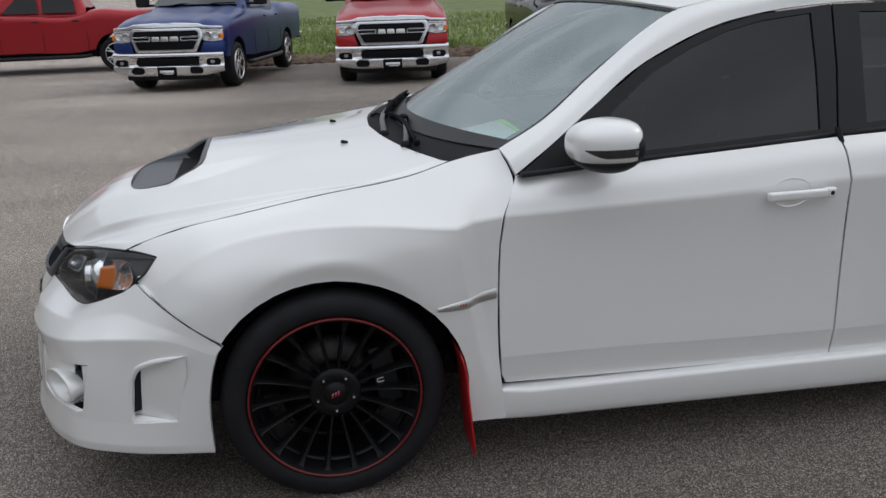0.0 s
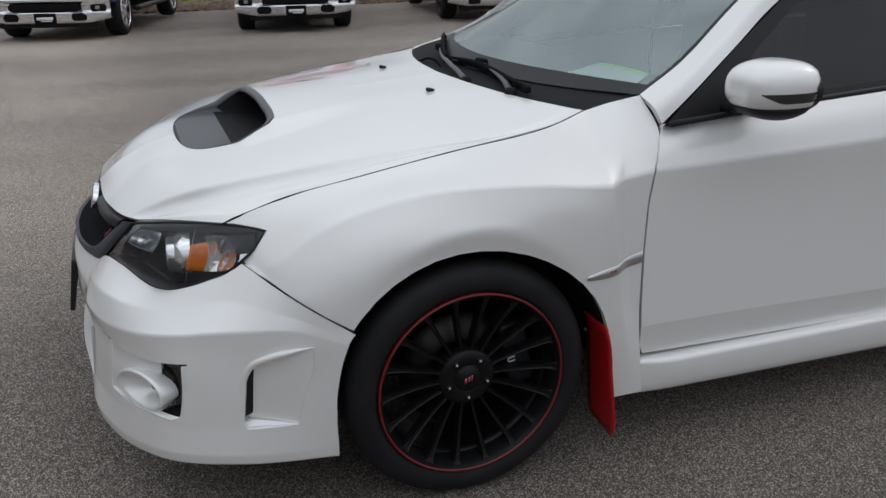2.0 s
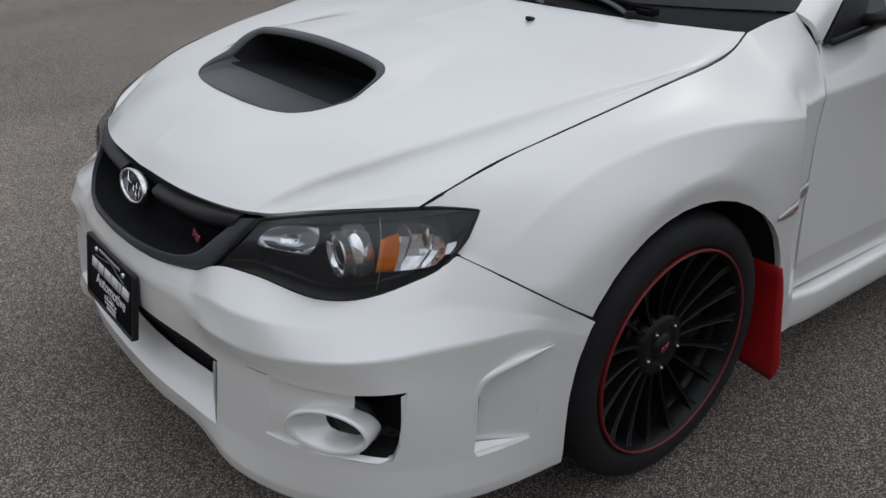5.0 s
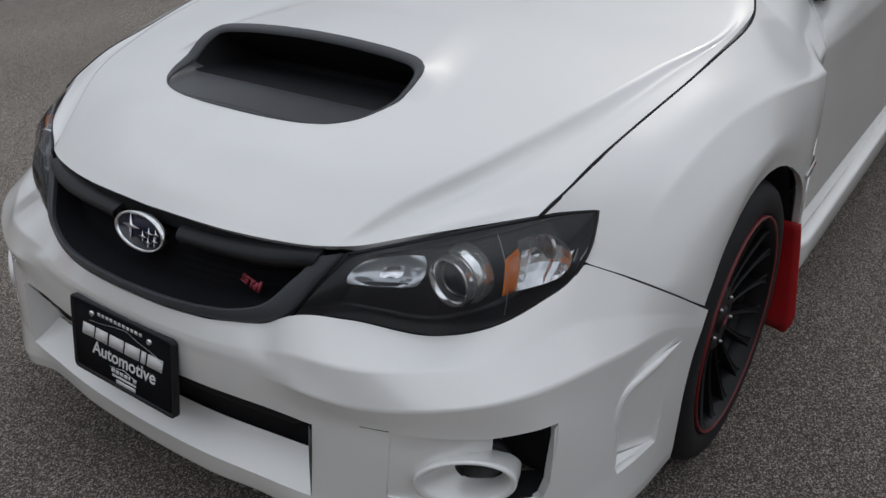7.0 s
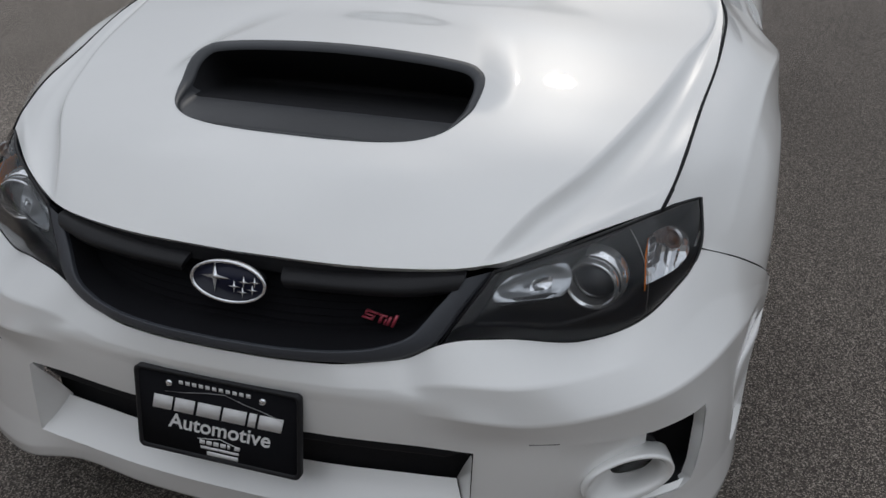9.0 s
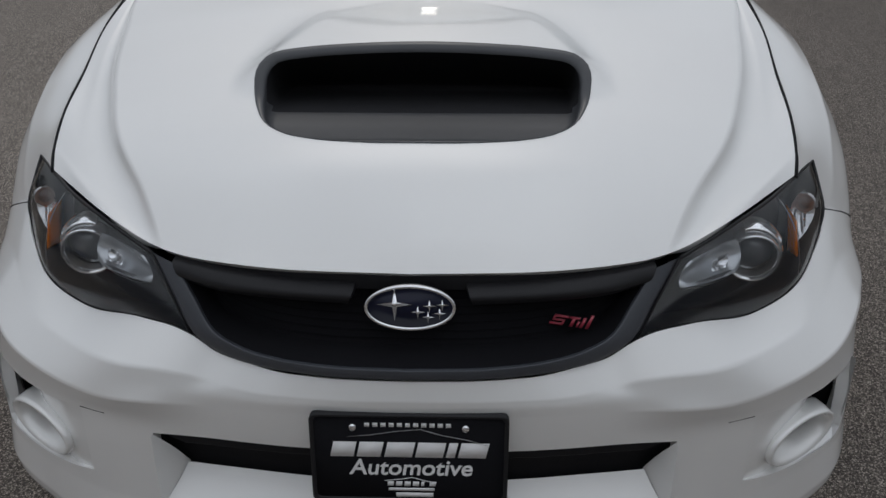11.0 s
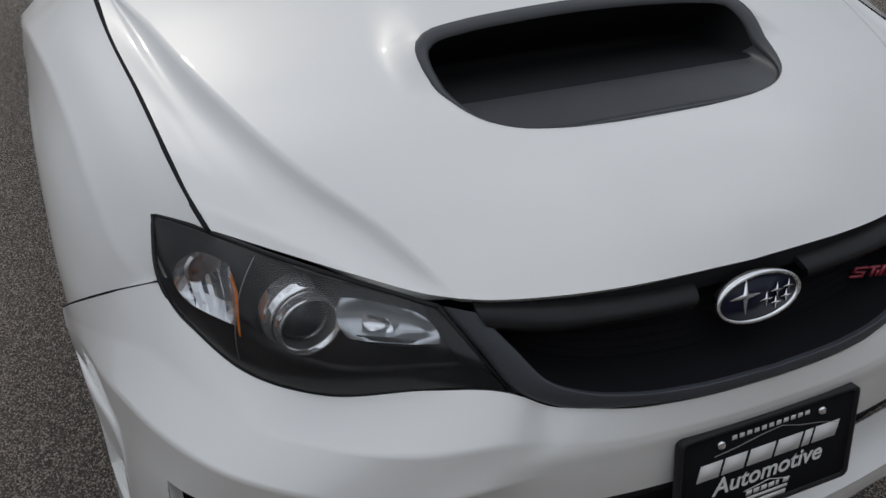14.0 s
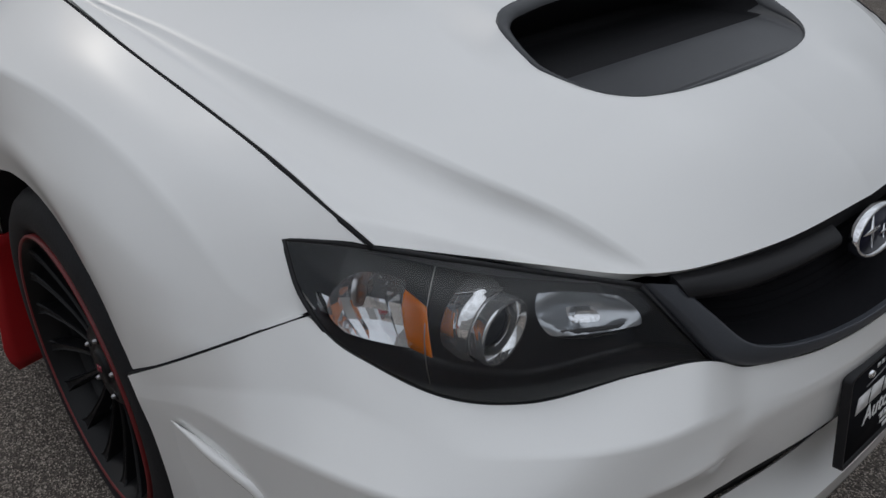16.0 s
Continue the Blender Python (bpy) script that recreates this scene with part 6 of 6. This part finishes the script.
def truck_bumper(root):
    """Chrome bumper: upper ledge, set-back middle, lower ledge that rises to the corners."""
    rows = []
    for x in np.linspace(-1.0, 1.0, 41):
        k = abs(x)
        back = 0.085 * k ** 4
        rise = 0.075 * max(0.0, (k - 0.62) / 0.38) ** 1.3
        dip = 0.030 * (1 - min(1.0, max(0.0, (k - 0.56) / 0.14)))
        shape = [(-0.86, 0.690), (-0.965, 0.688), (-0.995, 0.668), (-1.000, 0.630), (-0.992 + dip, 0.606), (-0.988 + dip, 0.545), (-0.990 + dip, 0.485), (-1.006, 0.462), (-1.010, 0.400 + rise * 0.4), (-1.000, 0.318 + rise), (-0.975, 0.296 + rise), (-0.88, 0.292 + rise)]
        rows.append([(x, y + back, z) for y, z in shape])
    b = sheet(net(rows, 41, 44), (0, 0.5, 0.5))
    bumper = part("front_bumper", b, TRUCK_CHROME, root, "chrome front bumper")

    def opening(name, poly, mat, proud, owner=bumper, label=""):
        b = prism(poly, 0.03, Matrix.Rotation(radians(90), 4, "X"), None, 0.006)
        for v in b.verts:
            v.co.y += -0.975 - proud + 0.085 * abs(v.co.x) ** 4
        return part(name, b, mat, owner, label)

    opening("bumper_intake", [(x, z + 0.540) for x, z in rounded(1.10, 0.112, 0.045)], DEEP, -0.006)
    for s in (-1, 1):
        fog = opening("fog_recess", pill(s * 0.826, 0.528, 0.235, 0.105), DEEP, 0.006)
        opening("fog_glass", pill(s * 0.815, 0.528, 0.070, 0.055), SATIN_METAL, 0.012, fog)
        opening("tow_opening", pill(s * 0.525, 0.392, 0.235, 0.118), DEEP, 0.012)
        opening("tow_lip", [(s * (0.39 + 0.28 * k / 8), 0.462 - 0.10 * (k / 8) ** 6 + (0.012 if top else 0)) for top, seq in ((1, range(9)), (0, range(8, -1, -1))) for k in seq][::s], TRUCK_CHROME, 0.014)
    return bumper


def truck_wheel(root, s, hy, spoke_mat):
    wroot = new("wheel")
    wroot.parent = root
    m = Matrix.Translation((s * 0.985, hy, 0.405)) @ Matrix.Rotation(radians(90 * s), 4, "Y")
    part("tyre", lathe([(0.265, -0.02), (0.29, 0.0), (0.34, 0.004), (0.385, -0.02), (0.402, -0.06), (0.404, -0.24), (0.38, -0.28), (0.27, -0.27)], 40, m), RUBBER, wroot)
    part("rim", lathe([(0.266, -0.01), (0.258, 0.0), (0.247, -0.02), (0.240, -0.12), (0.0, -0.12)], 40, m), VOID, wroot)
    part("rim_lip", lathe([(0.270, -0.012), (0.268, 0.004), (0.258, 0.004), (0.252, -0.012)], 40, m), spoke_mat, wroot)
    for k in range(6):
        # each spoke forks into two ribs towards the rim
        q = m @ Matrix.Rotation(radians(60 * k), 4, "Z")
        b = prism([(0.05, -0.030), (0.13, -0.022), (0.262, -0.062), (0.262, -0.030), (0.175, -0.006), (0.175, 0.006), (0.262, 0.030), (0.262, 0.062), (0.13, 0.022), (0.05, 0.030)], 0.030, q @ Matrix.Translation((0, 0, -0.042)), None, 0.005)
        part("spoke", b, spoke_mat, wroot)
    part("hub", lathe([(0, 0.0), (0.05, -0.005), (0.075, -0.02), (0.08, -0.05)], 20, m), spoke_mat, wroot)


def truck(name, paint, label, at, turn, plate_mark=True, spoke_mat=None):
    """Crew cab pickup; its nose points to -y, the front axle lies at its origin."""
    spoke_mat = spoke_mat or TRUCK_RIM
    root = group_empty(name, (at[0], at[1], ground_z(at[0], at[1])), label, "pickup truck", "trucks parked in a row", turn)
    # body shell by cross sections along y: (y, half width, floor, waist, shoulder, hood half width, top)
    secs = [(-0.80, 0.955, 0.62, 0.90, 1.08, 0.70, 1.165), (-0.74, 0.985, 0.60, 0.93, 1.11, 0.74, 1.205), (-0.45, 1.0, 0.58, 1.0, 1.20, 0.78, 1.285), (0.2, 1.005, 0.56, 1.05, 1.28, 0.80, 1.375), (0.75, 1.0, 0.52, 1.1, 1.31, 0.81, 1.435), (1.0, 1.0, 0.50, 1.11, 1.33, 0.84, 1.40), (1.6, 1.0, 0.50, 1.12, 1.33, 0.86, 1.37), (2.9, 1.0, 0.50, 1.12, 1.33, 0.86, 1.37), (3.0, 1.0, 0.52, 1.12, 1.36, 0.88, 1.41), (4.0, 1.0, 0.60, 1.12, 1.36, 0.88, 1.42), (4.85, 0.98, 0.65, 1.12, 1.35, 0.86, 1.42)]
    rows = []
    for y, w, lo, mid, sh, hw, hi in secs:
        half = [(w - 0.03, y, lo), (w - 0.005, y, (lo + mid) / 2), (w, y, mid), (w - 0.025, y, sh - 0.03), (w - 0.075, y, sh + 0.012), (hw, y, hi - 0.035), (hw * 0.86, y, hi - 0.006), (hw * 0.62, y, hi - 0.012), (hw * 0.35, y, hi + 0.004)]
        rows.append([(-x, q, z) for x, q, z in half] + [(0, y, hi + 0.006)] + half[::-1])
    b = sheet(net(rows, 70, 50), (0, 2, 0.9))
    for x in (-1, 1):
        for hy in (0.0, 3.57):
            c = [(hy + 0.48 * math.cos(radians(a)), 0.42 + 0.48 * math.sin(radians(a))) for a in range(-30, 211, 12)]
            cut(b, c, "yz", lambda q, x=x: q.x * x > 0.75)
    part("body", flange(b, 0.02), paint, root)
    part("nose_core", rbox((1.70, 0.10, 0.50), (0, -0.77, 0.86), 0.04, 3), VOID, root)
    # cab
    cab = [(0.70, 0.94, 0.80, 1.39, 1.42), (1.45, 0.90, 0.72, 1.88, 1.90), (2.0, 0.87, 0.68, 1.92, 1.95), (2.7, 0.87, 0.68, 1.91, 1.94), (2.98, 0.90, 0.75, 1.46, 1.48)]
    rows = [[(-w, y, 1.30), (-(w + t) / 2, y, (1.3 + z0) / 2), (-t, y, z0), (0, y, z1), (t, y, z0), ((w + t) / 2, y, (1.3 + z0) / 2), (w, y, 1.30)] for y, w, t, z0, z1 in cab]
    part("cab", sheet(net(rows, 30, 30), (0, 2, 1.3)), paint, root)
    pane = [[(-0.82, 0.72, 1.455), (0, 0.60, 1.470), (0.82, 0.72, 1.455)], [(-0.70, 1.31, 1.85), (0, 1.25, 1.87), (0.70, 1.31, 1.85)]]
    part("windscreen", sheet(net(pane, 6, 10), (0, 2.5, 1.2)), TRUCK_GLASS, root)
    for x in (-0.45, 0.25):
        part("wiper", tube([(x, 0.60, 1.452), (x + 0.18, 0.62, 1.482), (x + 0.55, 0.66, 1.478)], 0.014, 6), VOID, root)
    for s in (-1, 1):
        for y0, y1 in ((1.15, 1.95), (2.03, 2.75)):
            pane = [[(s * 0.925, y0, 1.39), (s * 0.925, y1, 1.39)], [(s * 0.815, y0 + (0.35 if y0 < 1.5 else 0.02), 1.74), (s * 0.815, y1 - 0.03, 1.74)]]
            part("side_window", sheet(net(pane, 5, 5), (0, (y0 + y1) / 2, 1.2)), TINTED, root)
        for y in (1.86, 2.74):
            part("door_handle", rbox((0.03, 0.16, 0.03), (s * 1.005, y, 1.20), 0.008), BLACK, root)
        for y in (1.06, 1.99, 2.96):
            part("door_gap", rbox((0.004, 0.008, 0.62), (s * 0.999, y, 0.84), 0.0), VOID, root)
        mirror_b = rbox((0.25, 0.13, 0.20), (s * 1.17, 1.05, 1.53), 0.045, 3)
        rbox((0.20, 0.06, 0.05), (s * 1.00, 1.06, 1.46), 0.015, 2, None, mirror_b)
        part("door_mirror", mirror_b, BLACK, root)
        part("step_rail", tube([(s * 0.97, 0.6, 0.40), (s * 0.99, 0.8, 0.38), (s * 0.99, 2.8, 0.38), (s * 0.97, 3.0, 0.40)], 0.045, 8), BLACK, root)
        truck_lamp(s, root)
        part("corner_panel", face_panel(flipped([(0.66, 0.875), (0.60, 0.70), (0.985, 0.70), (0.990, 0.86), (0.80, 0.855)], s), 0.006, 0.10), paint, root)
        for hy in (0.0, 3.57):
            truck_wheel(root, s, hy, spoke_mat)
            rows = [[(s * w, hy + 0.484 * math.cos(radians(a)), 0.42 + 0.484 * math.sin(radians(a))) for a in range(-20, 201, 14)] for w in (0.96, 0.55)]
            part("arch_liner", sheet(rows), VOID, root)
    # chrome front
    ring = [(-0.655, 0.95), (-0.645, 1.06), (-0.60, 1.10), (0.60, 1.10), (0.645, 1.06), (0.655, 0.95), (0.545, 0.715), (0.515, 0.700), (-0.515, 0.700), (-0.545, 0.715)]
    g = part("grille", face_panel(ring, 0.035, 0.10), TRUCK_CHROME, root, "chrome framed grille")
    mouth = [(x * 0.905, 0.90 + (z - 0.90) * 0.80) for x, z in ring]
    part("grille_shadow_line", face_panel([(x * 0.945, 0.90 + (z - 0.90) * 0.885) for x, z in ring], 0.037, 0.02), SATIN_METAL, g)
    part("grille_field", face_panel(mouth, 0.041, 0.02), DEEP, g)
    for s in (-1, 1):
        for z in (0.954, 0.893):
            part("grille_bar", face_panel(flipped([(0.285, z - 0.011), (0.600, z - 0.011), (0.600, z + 0.011), (0.285, z + 0.011)], s), 0.055, 0.02), TRUCK_CHROME, g)
        part("grille_bar_end", face_panel(flipped([(0.268, 0.885), (0.288, 0.885), (0.288, 0.962), (0.268, 0.962)], s), 0.055, 0.02), TRUCK_CHROME, g)
    for k, w in enumerate((0.145, 0.145, 0.165)):
        x = (-0.170, -0.012, 0.158)[k]
        part("grille_mark", face_panel([(x - w / 2, 0.885), (x + w / 2, 0.885), (x + w / 2 - 0.012, 0.962), (x - w / 2 + 0.012, 0.962)], 0.058, 0.02), GARNISH, g)
    gull = [(-0.975, 1.080), (-0.66, 1.086), (-0.61, 1.106), (0.61, 1.106), (0.66, 1.086), (0.975, 1.080), (0.965, 1.118), (0.70, 1.132), (0.58, 1.172), (0.16, 1.192), (0.08, 1.180), (-0.08, 1.180), (-0.16, 1.192), (-0.58, 1.172), (-0.70, 1.132), (-0.965, 1.118)]
    part("hood_strip", face_panel(gull, 0.030, 0.12), TRUCK_CHROME, root, "chrome strip above the grille")
    bumper = truck_bumper(root)
    part("air_dam", rbox((1.56, 0.14, 0.16), (0, -0.84, 0.30), 0.04, 3), VOID, root)
    if plate_mark:
        pl = part("dealer_plate", rbox((0.335, 0.02, 0.165), (0, -1.022, 0.375), 0.008), DEEP, bumper)
        part("print_bar", rbox((0.25, 0.004, 0.045), (0, -1.034, 0.375), 0), WHITE_INK, pl)
        part("print_bar", rbox((0.17, 0.004, 0.016), (0.02, -1.034, 0.338), 0), WHITE_INK, pl)
    part("underbody", rbox((1.5, 4.9, 0.30), (0, 1.95, 0.50), 0.05), VOID, root)
    part("tailgate", rbox((1.90, 0.06, 0.62), (0, 4.86, 1.03), 0.03, 3), paint, root)
    part("rear_bumper", rbox((1.95, 0.18, 0.17), (0, 4.95, 0.66), 0.04, 3), TRUCK_CHROME, root)
    return root


TRUCK_GLASS = material("dark_truck_glass", (0.02, 0.022, 0.025), 0.05)
TRUCK_RIM = material("polished_truck_wheel", (0.80, 0.81, 0.83), 0.20, 0.8, 0, 0.05, 40, 0.1, 9)
TRUCK_LAMP = material("truck_lamp", (0.66, 0.67, 0.69), 0.12, 0.45, 1.0, 0.6, 40, 0.35, 14)
RED = material("red_truck_paint", (0.37, 0.009, 0.017), 0.28, 0.30, 0.22, 0.02, 300, 0.05, 2)
BLUE = material("blue_truck_paint", (0.004, 0.028, 0.160), 0.28, 0.30, 0.22, 0.02, 300, 0.05, 2)
DARK = material("black_truck_paint", (0.004, 0.004, 0.005), 0.15, 0.0, 0.0, 0.02, 300, 0.05, 2, 0.15)
truck("pickup_truck", RED, "red crew cab pickup truck with chrome front", (2.22, 12.75), -9)
truck("pickup_truck", BLUE, "dark blue crew cab pickup truck with chrome front", (-1.55, 13.3), -16)
truck("pickup_truck", RED, "red crew cab pickup truck seen from its flank", (-7.2, 19.3), -88, False)
truck("pickup_truck", DARK, "black pickup truck with dark wheels behind the white car", (6.05, 12.85), -9, False, STEEL)
